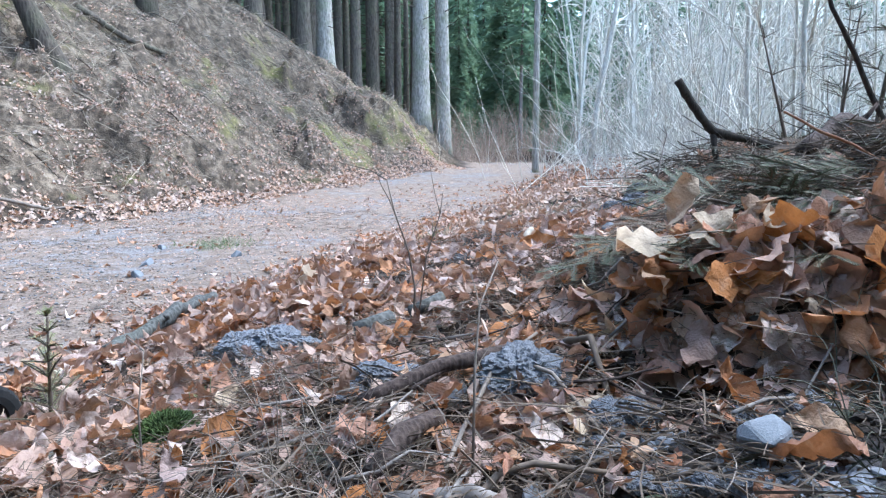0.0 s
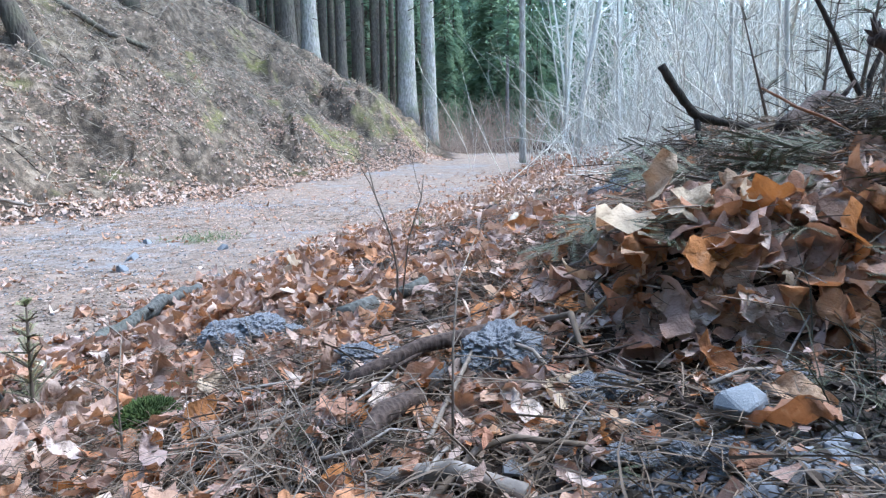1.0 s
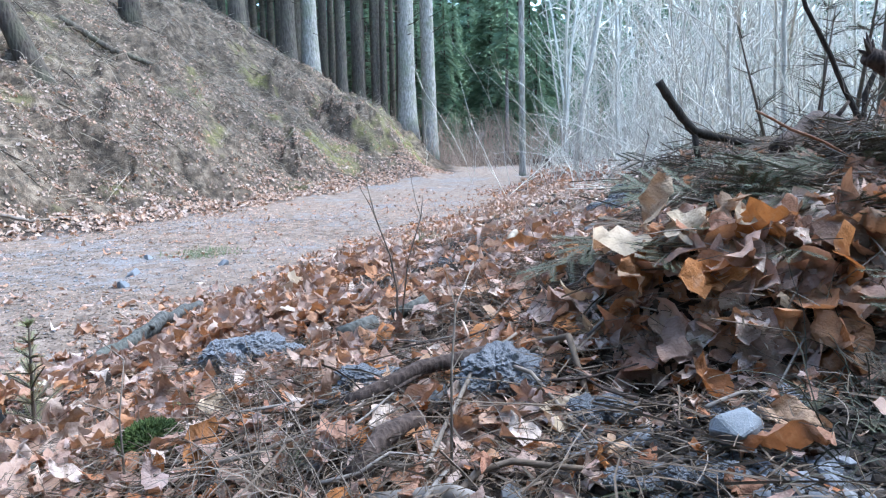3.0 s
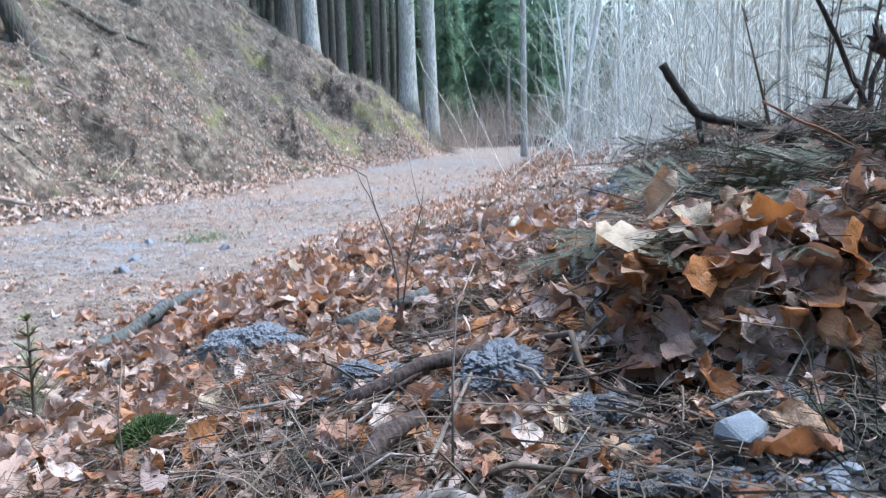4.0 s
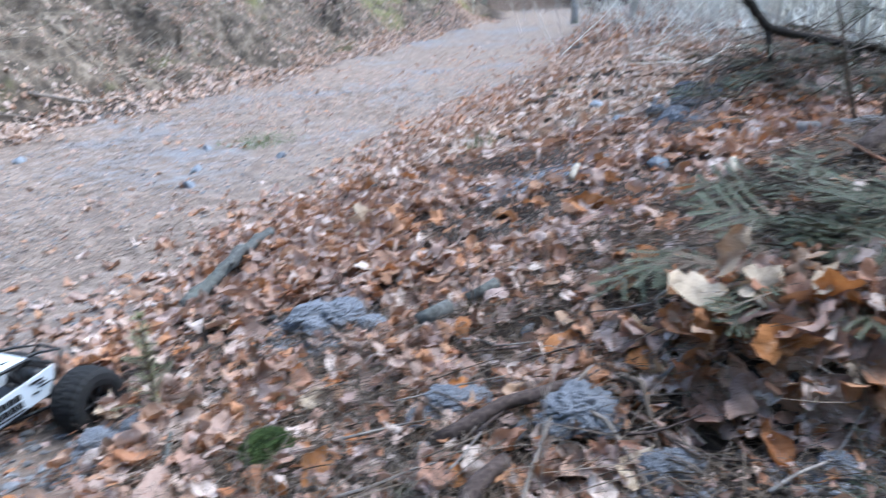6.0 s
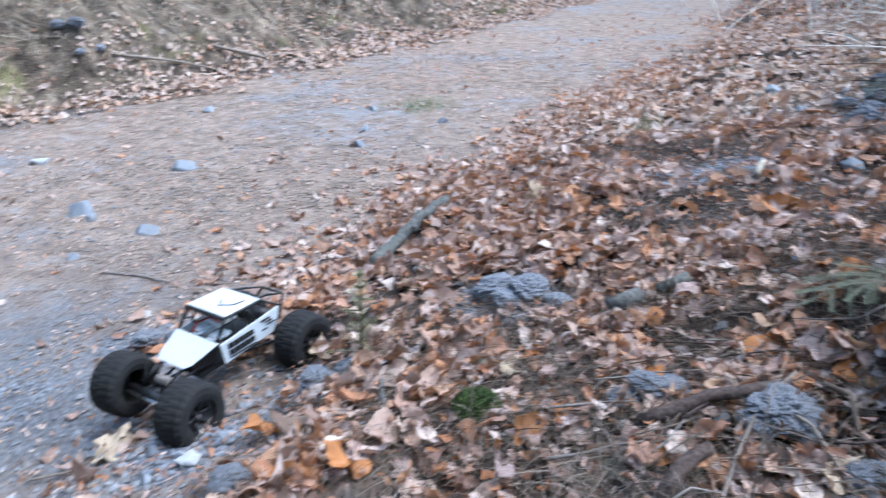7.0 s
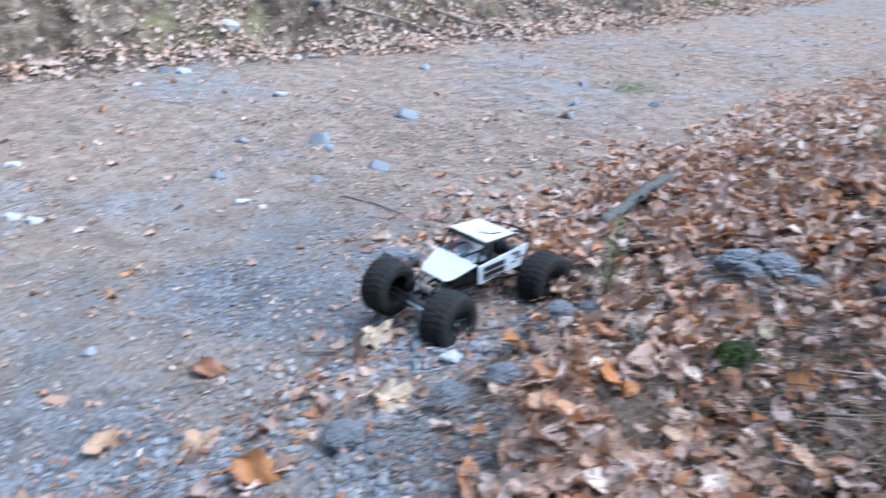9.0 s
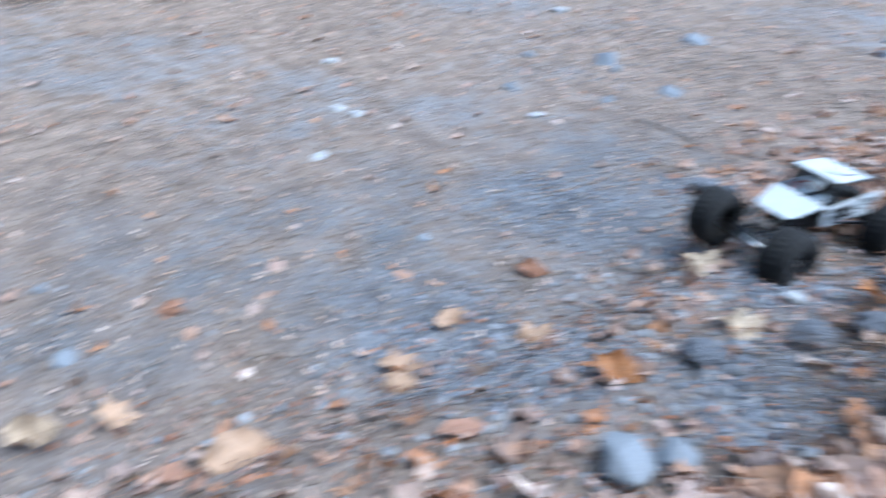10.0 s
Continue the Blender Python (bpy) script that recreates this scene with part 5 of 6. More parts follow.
big_leaf(0.305, 0.945, 0.135, 0.042, -8, 6, 5, M_LEAF_PALE, "pale curled leaf lying on the mound", "blade", 1)
big_leaf(0.325, 0.935, 0.08, 0.075, 15, -70, 20, M_LEAF_PALE, "pale curled leaf tip standing upright", "blade", 2)
big_leaf(0.300, 0.915, 0.075, 0.035, 20, 20, 200, M_LEAF_PALE, "pale curled leaf on the mound", "lobed", 3)
for i, (x, y, s, up, rx, ry, rz, mat, kind) in enumerate((
        (0.353, 0.825, 0.085, 0.03, 55, 5, 12, M_LEAF_ORANGE, "blade"), (0.292, 0.885, 0.075, 0.02, 50, 8, 15, M_LEAF_ORANGE, "blade"), (0.437, 0.845, 0.085, 0.035, 60, 0, 160, M_LEAF_ORANGE, "lobed"), (0.475, 0.855, 0.07, 0.035, 60, -20, 60, M_LEAF_BROWN, "lobed"),
        (0.515, 0.80, 0.11, 0.03, 70, -35, 75, M_LEAF_ORANGE, "lobed"), (0.55, 0.82, 0.08, 0.04, 60, 10, 120, M_LEAF_TAN, "blade"), (0.445, 0.79, 0.075, 0.012, 55, 10, 40, M_LEAF_PALE, "lobed"), (0.33, 0.575, 0.08, 0.02, 40, 0, 165, M_LEAF_BROWN, "blade"),
        (-0.075, 0.985, 0.08, 0.02, 35, 10, 30, M_LEAF_ORANGE, "lobed"), (-0.045, 0.93, 0.065, 0.02, 55, 0, 100, M_LEAF_TAN, "lobed"), (0.013, 0.925, 0.06, 0.03, 65, 0, 80, M_LEAF_TAN, "blade"), (0.235, 1.70, 0.10, 0.04, 50, 0, 10, M_LEAF_ORANGE, "blade"),
        (0.112, 1.05, 0.09, 0.02, 30, 5, 20, M_LEAF_ORANGE, "blade"), (0.13, 1.12, 0.08, 0.02, 25, 5, 120, M_LEAF_TAN, "lobed"), (0.235, 0.89, 0.07, 0.015, 60, 0, 150, M_LEAF_PALE, "lobed"), (0.37, 0.88, 0.065, 0.02, 45, 0, 20, M_LEAF_PALE, "lobed"), (0.40, 0.90, 0.07, 0.03, 55, 0, 300, M_LEAF_TAN, "lobed"),
        (0.255, 0.925, 0.075, 0.035, 35, 5, 40, M_LEAF_TAN, "lobed"), (0.235, 0.965, 0.07, 0.03, 25, 0, 200, M_LEAF_PALE, "blade"), (0.275, 0.885, 0.07, 0.03, 45, 0, 100, M_LEAF_TAN, "blade"), (0.34, 0.885, 0.08, 0.03, 40, 8, 330, M_LEAF_PALE, "lobed"), (0.21, 0.93, 0.06, 0.025, 30, 0, 20, M_LEAF_ORANGE, "blade"), (0.41, 0.865, 0.075, 0.03, 45, 0, 60, M_LEAF_PALE, "blade"),
        (-0.345, 1.09, 0.07, 0.02, 40, 0, 40, M_LEAF_PALE, "blade"), (-0.44, 2.26, 0.12, 0.06, 75, 10, 85, M_LEAF_PALE, "blade"), (-0.40, 2.03, 0.11, 0.02, 15, 10, 20, M_LEAF_PALE, "lobed"), (0.134, 0.80, 0.055, 0.015, 45, 0, 200, M_LEAF_BROWN, "lobed"),
        (0.155, 0.75, 0.07, 0.015, 35, 0, 60, M_LEAF_PALE, "blade"), (-0.065, 0.79, 0.06, 0.012, 20, 10, 350, M_LEAF_ORANGE, "blade"), (-0.016, 0.66, 0.06, 0.015, 40, 0, 10, M_LEAF_BROWN, "lobed"), (-0.08, 0.665, 0.05, 0.02, 30, 10, 20, M_LEAF_ORANGE, "blade"), (0.065, 0.79, 0.055, 0.012, 40, 10, 15, M_LEAF_ORANGE, "blade"),
        (0.178, 0.65, 0.045, 0.02, 75, 0, 85, M_LEAF_ORANGE, "blade"), (0.20, 0.68, 0.05, 0.012, 40, 0, 20, M_LEAF_TAN, "lobed"), (0.36, 0.62, 0.065, 0.012, 30, 0, 330, M_LEAF_TAN, "blade"), (0.27, 0.535, 0.05, 0.015, 40, 0, 20, M_LEAF_BROWN, "lobed"), (0.38, 0.80, 0.06, 0.01, 40, 0, 200, M_LEAF_TAN, "lobed"), (0.22, 0.81, 0.055, 0.01, 35, 0, 100, M_LEAF_BROWN, "lobed"),
        (-1.224, 0.907, 0.13, 0.02, 10, -8, 20, M_LEAF_PALE, "lobed"), (-0.987, 0.60, 0.13, 0.02, 8, 6, 60, M_LEAF_PALE, "lobed"), (-1.38, 0.455, 0.12, 0.02, 12, 0, 20, M_LEAF_TAN, "lobed"), (-1.555, 0.35, 0.085, 0.015, 15, 0, 90, M_LEAF_TAN, "blade"),
        (-1.30, 1.0, 0.07, 0.015, 10, 10, 10, M_LEAF_TAN, "lobed"), (-1.555, 0.665, 0.09, 0.015, 20, 0, 30, M_LEAF_BROWN, "blade"), (-0.83, 0.915, 0.10, 0.025, 30, 0, 160, M_LEAF_ORANGE, "lobed"), (-1.50, 0.145, 0.13, 0.02, 14, 10, 100, M_LEAF_TAN, "lobed"),
        (-1.44, 0.11, 0.09, 0.02, 20, 0, 20, M_LEAF_TAN, "blade"), (-1.56, 0.37, 0.07, 0.01, 10, 0, 0, M_LEAF_TAN, "lobed"), (-1.47, -0.247, 0.13, 0.03, 35, 0, 70, M_LEAF_TAN, "blade"), (-1.80, -0.496, 0.13, 0.03, 30, 0, 50, M_LEAF_PALE, "blade"), (-1.75, -0.37, 0.11, 0.03, 30, 0, 130, M_LEAF_TAN, "lobed"),
        (-2.045, -0.13, 0.09, 0.015, 15, 0, 30, M_LEAF_BROWN, "lobed"), (-1.075, 0.33, 0.10, 0.02, 25, 0, 10, M_LEAF_ORANGE, "blade"), (-0.72, 1.61, 0.085, 0.015, 10, 0, 30, M_LEAF_PALE, "blade"), (-0.855, 1.25, 0.09, 0.02, 20, 10, 120, M_LEAF_PALE, "blade"), (-0.29, 0.83, 0.08, 0.03, 40, 0, 10, M_LEAF_ORANGE, "lobed"),
        (-0.57, 0.74, 0.11, 0.03, 30, 0, 120, M_LEAF_ORANGE, "lobed"), (-0.445, 0.645, 0.10, 0.03, 30, 10, 200, M_LEAF_TAN, "lobed"), (-0.655, 0.70, 0.09, 0.02, 20, 0, 20, M_LEAF_ORANGE, "blade"))):
    word = {M_LEAF_ORANGE: "orange-brown", M_LEAF_PALE: "pale", M_LEAF_TAN: "tan", M_LEAF_BROWN: "dark brown"}[mat]
    big_leaf(x, y, s, up + (0.024 if x > 0.25 and 0.78 < y < 0.95 else 0), rx, ry, rz, mat, word + (" lobed" if kind == "lobed" else " oval") + " dry leaf lying on litter", kind, i % 9)


# ---------------------------------------------------------------- small plants
def blades(name, x, y, n, h, spread, material, label, category, r=0.0016, droop=0.06):
    out = []
    for _ in range(n):
        p = on_ground(x + rng.normal(0, spread), y + rng.normal(0, spread), -0.005)
        w = wander(p, (rng.normal(0, 0.5), rng.normal(0, 0.5), 1), h * rng.uniform(0.5, 1.2), 5, rng, 0.1, droop)
        out.append(tube(w, np.linspace(r, r * 0.3, 6), 3, False))
    return tagged(new(name, tri_mesh(name, *gather(out), material)), label, category, kind="stuff")


def moss_cushion(x, y, s):
    n = 900
    v, f = [], []
    tv, tf = stone_template(rng, 0.7, 2, 0.4)
    base = (tv * s * 2 + np.array(on_ground(x, y, 0.5 * s))).tolist()
    pieces = [(base, tf.tolist())]
    for _ in range(n):
        d = Vector(rng.normal(size=3))
        d.z = abs(d.z)
        d.normalize()
        p = on_ground(x, y, 0.5 * s) + Vector((d.x * s, d.y * s, d.z * s * 0.7))
        pieces.append(tube([p - d * 0.004, p + d * 0.0035 + Vector(rng.normal(0, 0.0015, 3))], [0.0018, 0.0006], 3, False))
    tagged(new("moss_cushion", tri_mesh("moss_cushion", *gather(pieces), M_MOSS)), "small green moss cushion among brown leaves", "moss")


moss_cushion(-0.39, 0.93, 0.045)
blades("grass_tuft", -1.57, 4.76, 320, 0.055, 0.12, M_GRASS, "low green grass tuft on the gravel track", "grass")
blades("grass_tuft", -0.022, 3.44, 60, 0.15, 0.03, M_GRASS, "small green seedling among dry leaves", "seedling")
blades("grass_tuft", 0.75, 5.6, 60, 0.09, 0.16, M_GRASS, "thin yellow-green grass on the leafy verge", "grass")
blades("grass_tuft", -0.42, 1.12, 26, 0.06, 0.02, M_GRASS, "small green seedling among dry leaves", "seedling")
for x, y, n, h, s in ((-0.16, 0.72, 70, 0.20, 0.035), (-0.10, 0.66, 50, 0.16, 0.03), (-0.22, 0.78, 40, 0.16, 0.04), (0.14, 1.18, 50, 0.16, 0.06), (0.47, 0.62, 60, 0.14, 0.05), (0.53, 0.70, 70, 0.17, 0.05), (0.40, 0.56, 40, 0.10, 0.04), (0.10, 0.98, 40, 0.14, 0.06)):
    blades("dry_grass", x, y, n, h, s, M_SEDGE if x > 0.35 else M_STALK, "arching clump of dry dead grass", "grass", 0.0010, 0.34)


def stem(points, r, label, material=M_STALK, twigs=4):
    r *= 0.6
    pts = [Vector(p) for p in points]
    ob = tagged(new("dead_stem", tri_mesh("dead_stem", *tube(pts, np.linspace(r, r * 0.4, len(pts)), 6), material, True)), label, "stem")
    for i in range(twigs):
        j = 1 + i % (len(pts) - 1)
        w = wander(pts[j], (rng.normal(0, 0.6), rng.normal(0, 0.6), 0.8), 0.07 * rng.uniform(0.6, 1.5), 3, rng, 0.15)
        part("side_twig", tri_mesh("side_twig", *tube(w, [r * 0.5, r * 0.4, r * 0.3, r * 0.2], 4), material), None, ob)


stem([G(-0.055, 1.26, -0.01), (-0.052, 1.25, 0.46), (-0.062, 1.235, 0.53), (-0.085, 1.22, 0.60), (-0.098, 1.21, 0.66)], 0.0042, "thin upright dead stem in leaf litter")
stem([G(-0.05, 1.27, 0.0), (-0.03, 1.24, 0.52), (-0.005, 1.22, 0.60), (0.0, 1.21, 0.64)], 0.003, "thin upright dead stem in leaf litter", twigs=2)
stem([G(0.03, 0.66, 0.0), (0.032, 0.67, 0.50), (0.038, 0.70, 0.56), (0.06, 0.74, 0.60)], 0.0028, "thin grey dead stem rising from litter", twigs=2)
stem([G(-0.37, 0.80, 0.0), (-0.375, 0.81, 0.40), (-0.372, 0.83, 0.47)], 0.0030, "thin grey dead stem rising from litter", twigs=2)
stem([G(0.485, 0.66, 0.0), (0.495, 0.68, 0.54), (0.50, 0.70, 0.60)], 0.0026, "thin grey dead stem rising from litter", twigs=2)
stem([G(-0.05, 3.6, 0.0), (-0.05, 3.6, 0.20), (-0.06, 3.6, 0.36)], 0.006, "thin upright dead stem beside the track", twigs=3)
stem([G(0.95, 3.1, 0.0), (0.96, 3.1, 0.62), (0.99, 3.1, 0.75)], 0.006, "thin pale dead stem by the brush heap", twigs=4)
stem([G(0.85, 2.9, 0.0), (0.90, 2.92, 0.55), (0.93, 2.95, 0.70)], 0.007, "thin pale dead stem by the brush heap", twigs=4)


# spruce sprigs: a twig with two rows of needles
def sprig_meshes(seed, L=0.22, n=110, side=3):
    g = np.random.default_rng(seed)
    main = wander((0, 0, 0), (1, 0, 0.1), L, 6, g, 0.06, 0.03)
    lines = [main]
    for k in range(side):
        j = 1 + k
        for s in (-1, 1):
            lines.append(wander(main[j], (1, s * 0.8, 0), L * (0.55 - 0.1 * k), 4, g, 0.06, 0.03))
    wood = gather([tube(l, np.linspace(0.0022, 0.0009, len(l)), 4, False) for l in lines])
    v, f = [], []
    for l in lines:
        m = int(n * len(l) / 7)
        for i in range(m):
            k = i / m * (len(l) - 1.01)
            j = int(k)
            p = l[j].lerp(l[j + 1], k - j)
            d = (l[j + 1] - l[j]).normalized()
            for s in (-1, 1):
                w = (d * 0.8 + Vector((-d.y, d.x, 0)) * s + Vector((0, 0, g.uniform(-0.1, 0.5)))).normalized() * g.uniform(0.011, 0.016)
                e = w.cross(Vector((0, 0, 1))).normalized() * 0.00055
                o = len(v)
                v += [p - e, p + e, p + w]
                f.append((o, o + 1, o + 2))
    return wood, ([tuple(q) for q in v], f)


def sprig_kind(seed, material, label, **kw):
    wood, needles = sprig_meshes(seed, **kw)
    t = thing("spruce_sprig", label, "sprig", "spruce sprigs on the heap")
    part("twig", tri_mesh("twig", *wood, M_TWIG), None, t)
    part("needles", tri_mesh("needles", *needles, material), None, t)["kind"] = "stuff"
    return t


sprigs = [sprig_kind(1, M_NEEDLE, "green spruce sprig on a brush heap"), sprig_kind(2, M_NEEDLE, "green spruce sprig on a brush heap", L=0.30, n=140, side=4),
          sprig_kind(3, M_NEEDLE_DRY, "dry brown spruce sprig on a brush heap"), sprig_kind(4, M_NEEDLE, "green spruce sprig on a brush heap", L=0.4, n=170, side=4)]


def sprig_pose(x, y, up, tilt, turn, s):
    return Matrix.Translation(on_ground(x, y, up)) @ pose(0, 0, 0, rng.normal(0, 20), tilt, turn) @ Matrix.Scale(s, 4)


for k, (x, y) in zip(sprigs, ((0.52, 1.28), (0.70, 1.22), (0.62, 1.35), (1.3, 3.0))):
    k.matrix_basis = sprig_pose(x, y, 0.02, 5, rng.uniform(0, 360), 0.7)
for _ in range(205):
    x, y = 0.68 + rng.normal(0, 0.18), 1.01 + rng.normal(0, 0.105)
    copy_thing(sprigs[rng.choice(4, p=[.4, .25, .25, .1])], sprig_pose(x, y, rng.uniform(0.0, 0.028), rng.normal(2, 9), rng.uniform(0, 360), rng.uniform(0.55, 1.0)))
for _ in range(60):
    x, y = 1.28 + rng.normal(0, 0.17), 2.95 + rng.normal(0, 0.22)
    copy_thing(sprigs[rng.choice(4, p=[.2, .35, .15, .3])], sprig_pose(x, y, rng.uniform(0.01, 0.06), rng.normal(0, 10), rng.uniform(0, 360), rng.uniform(0.8, 1.2)))
for x, y, s in ((0.50, 0.70, 0.6), (0.56, 0.66, 0.6), (0.12, 0.66, 0.6), (0.15, 0.70, 0.6), (0.07, 0.68, 0.55), (0.10, 0.71, 0.55), (0.43, 0.66, 0.6), (0.46, 0.63, 0.55), (0.40, 0.60, 0.5), (0.10, 1.1, 0.8), (0.2, 1.2, 0.8), (0.26, 1.28, 0.9), (-0.13, 0.74, 0.7), (-0.18, 0.69, 0.7), (0.16, 0.60, 0.6), (0.09, 0.56, 0.6), (0.53, 0.73, 0.7), (0.48, 0.60, 0.6)):
    copy_thing(sprigs[rng.choice([0, 2, 2])], sprig_pose(x, y, 0.012, rng.normal(-6, 12), rng.uniform(0, 360), s * 0.62))

# bare shoots standing out of the mound's top
for _ in range(26):
    x, y = 0.66 + rng.normal(0, 0.17), 1.14 + rng.normal(0, 0.06)
    h, dx, dy = rng.uniform(0.04, 0.11), rng.normal(0, 0.05), rng.normal(0, 0.03)
    stem([G(x, y, -0.01), G(x + dx * 0.5, y + dy * 0.5, h * 0.6), G(x + dx, y + dy, h)], 0.0026, "short dead shoot sticking out of the mound", M_TWIG, 2)
for _ in range(14):
    x, y = 0.64 + rng.normal(0, 0.18), 1.05 + rng.normal(0, 0.09)
    big_leaf(x, y, rng.uniform(0.035, 0.06), rng.uniform(0.012, 0.035), rng.normal(10, 25), rng.normal(0, 25), rng.uniform(0, 360), M_LEAF_BROWN, "dark brown dry leaf caught in twigs", "blade", int(rng.integers(9)))

# young spruces behind the heap, and a seedling at the edge
def young_spruce(x, y, h, seed, label, whorls=5, lean=(0, 0), up=18, reach=0.42, per=5, needles=M_NEEDLE):
    g = np.random.default_rng(seed)
    t = thing("young_spruce", label, "sapling", "young spruces", Matrix.Translation(on_ground(x, y)))
    pts = [(lean[0] * h * k, lean[1] * h * k, h * k - 0.02) for k in (0, 0.3, 0.6, 1.0)]
    part("stem", tri_mesh("stem", *tube(pts, np.linspace(0.012 * h + 0.002, 0.002, 4), 7), M_TWIG, True), None, t)
    wood, tips = [], []
    for i in range(whorls):
        k = (i + 1) / (whorls + 0.6)
        for j in range(per):
            a = 2 * math.pi * j / per + i + g.normal(0, 0.35)
            L = h * reach * (1.15 - k) * g.uniform(0.6, 1.15)
            w, n = sprig_meshes(int(g.integers(1e6)), L, max(14, int(L * 240)), 2 if L > 0.1 else 0)
            m = Matrix.Translation((lean[0] * h * k, lean[1] * h * k, h * k)) @ pose(0, 0, 0, 0, -up + g.normal(0, 12), math.degrees(a))
            wood.append(([tuple(m @ Vector(q)) for q in w[0]], w[1]))
            tips.append(([tuple(m @ Vector(q)) for q in n[0]], n[1]))
    part("bough_wood", tri_mesh("bough_wood", *gather(wood), M_TWIG), None, t)["kind"] = "stuff"
    part("needles", tri_mesh("needles", *gather(tips), needles), None, t)["kind"] = "stuff"


young_spruce(1.22, 2.32, 0.66, 61, "thin sparse young spruce behind the mound", 5, (-0.30, 0), 30, 0.26, 3)
young_spruce(1.30, 2.36, 0.70, 64, "thin sparse young spruce behind the mound", 5, (0.10, 0), 30, 0.26, 3)
young_spruce(1.75, 2.9, 1.1, 62, "sparse young spruce behind the brush heap", 6, (0.12, 0), 25, 0.36, 4)
young_spruce(2.6, 4.6, 1.5, 63, "young spruce on the edge of the valley", 8)
young_spruce(-0.73, 1.22, 0.25, 65, "small yellow-green spruce seedling in litter", 8, (0.05, 0), 40, 0.30, 5, M_SEEDLING)

# ---------------------------------------------------------------- litter: needles, stalks, twigs, gravel and leaves
rng = np.random.default_rng(77)


def torn_bit(g):
    """An uneven scrap of leaf, 1 across."""
    a = np.sort(g.uniform(0, 2 * math.pi, 7))
    r = g.uniform(0.22, 0.55, 7)
    v = np.stack([r * np.cos(a), 0.55 * r * np.sin(a), g.normal(0.03, 0.07, 7)], 1)
    return np.concatenate([[[0, 0, 0]], v]), np.array([[0, 1 + k, 1 + (k + 1) % 7] for k in range(7)])


def places_in(n, x0, x1, y0, y1, keep):
    """n places, kept by a chance that depends on the land's zones."""
    out = []
    while sum(map(len, out)) < n:
        x, y = rng.uniform(x0, x1, 4 * n), rng.uniform(y0, y1, 4 * n)
        r, l = edges(x, y)
        ok = rng.uniform(size=4 * n) < keep(x, y, r, l)
        out.append(np.stack([x[ok], y[ok]], 1))
    return np.concatenate(out)[:n]


def lay(xy, up):
    return np.stack([xy[:, 0], xy[:, 1], height(xy[:, 0], xy[:, 1]) + up], 1)


NEAR = [leaf_template(np.random.default_rng(400 + i), "lobed" if i % 5 == 0 else "blade", 8, True) for i in range(30)]
COARSE = [leaf_template(np.random.default_rng(500 + i), "lobed" if i % 4 == 0 else "blade", 5) for i in range(27)]
BITS = [torn_bit(np.random.default_rng(450 + i)) for i in range(10)]
PEBBLES = [stone_template(np.random.default_rng(600 + i), 0.6, 1, 0.2) for i in range(8)]


def leaves(name, xy, size, spread, tilt, lift, material, label, templates=COARSE):
    n = len(xy)
    p = lay(xy, rng.uniform(0.002, lift, n))
    fr = turns(slopes(xy[:, 0], xy[:, 1]), rng, tilt)
    v, f, marks = strew(templates, p, fr, size * np.clip(rng.lognormal(0, spread, n), 0.4, 1.55) * (0.66 + 0.34 * np.maximum(smooth(0.9, 1.9, xy[:, 1]), smooth(0.2, 0.5, -xy[:, 0]))), rng)
    return tagged(new(name, tri_mesh(name, v, f, material, True, marks)), label, "leaves", kind="stuff")


CLEAR = ((0.01, 0.87, 0.15, 0.05), (-0.40, 1.46, 0.14, 0.09), (0.11, 0.85, 0.06, 0.05), (0.30, 0.635, 0.05, 0.06), (-0.04, 0.74, 0.06, 0.08), (0.03, 0.60, 0.10, 0.04), (0.275, 0.795, 0.05, 0.05), (-0.06, 1.30, 0.13, 0.05),
         (-0.84, 2.02, 0.06, 0.28), (-0.39, 0.92, 0.06, 0.05), (0.25, 0.52, 0.08, 0.05), (0.20, 0.71, 0.06, 0.04), (-0.62, 1.12, 0.06, 0.2), (-0.95, 0.82, 0.12, 0.12), (0.54, 2.14, 0.08, 0.08), (-1.0, 1.05, 0.26, 0.42))


def hollow(x, y):
    """Little lies in the dark hollow below the mound."""
    return 1 - 0.85 * smooth(0.29, 0.37, x) * (1 - smooth(0.62, 0.73, y))


def free(x, y):
    """Where leaves do not cover the things that lie on the litter."""
    k = np.ones_like(x)
    for cx, cy, rx, ry in CLEAR:
        k = k * (1 - 0.93 * np.exp(-(((x - cx) / rx) ** 2 + ((y - cy) / ry) ** 2) ** 2))
    k = k * (1 - 0.85 * clay(x, y)) * (1 - 0.5 * (1 - smooth(0.66, 0.80, y)) * smooth(-0.25, -0.1, x)) * (1 - 0.25 * (1 - smooth(0.80, 0.95, y)) * smooth(-0.25, -0.1, x) * (1 - smooth(0.2, 0.28, x)))
    heap = smooth(0.86, 0.92, y + 0.04 * wave(x, y, 0.1, 51)) * smooth(0.28, 0.42, x) * (1 - smooth(1.6, 1.9, y)) * (1 - smooth(1.3, 1.6, x))
    return k * (1 - 0.9 * heap) * hollow(x, y)


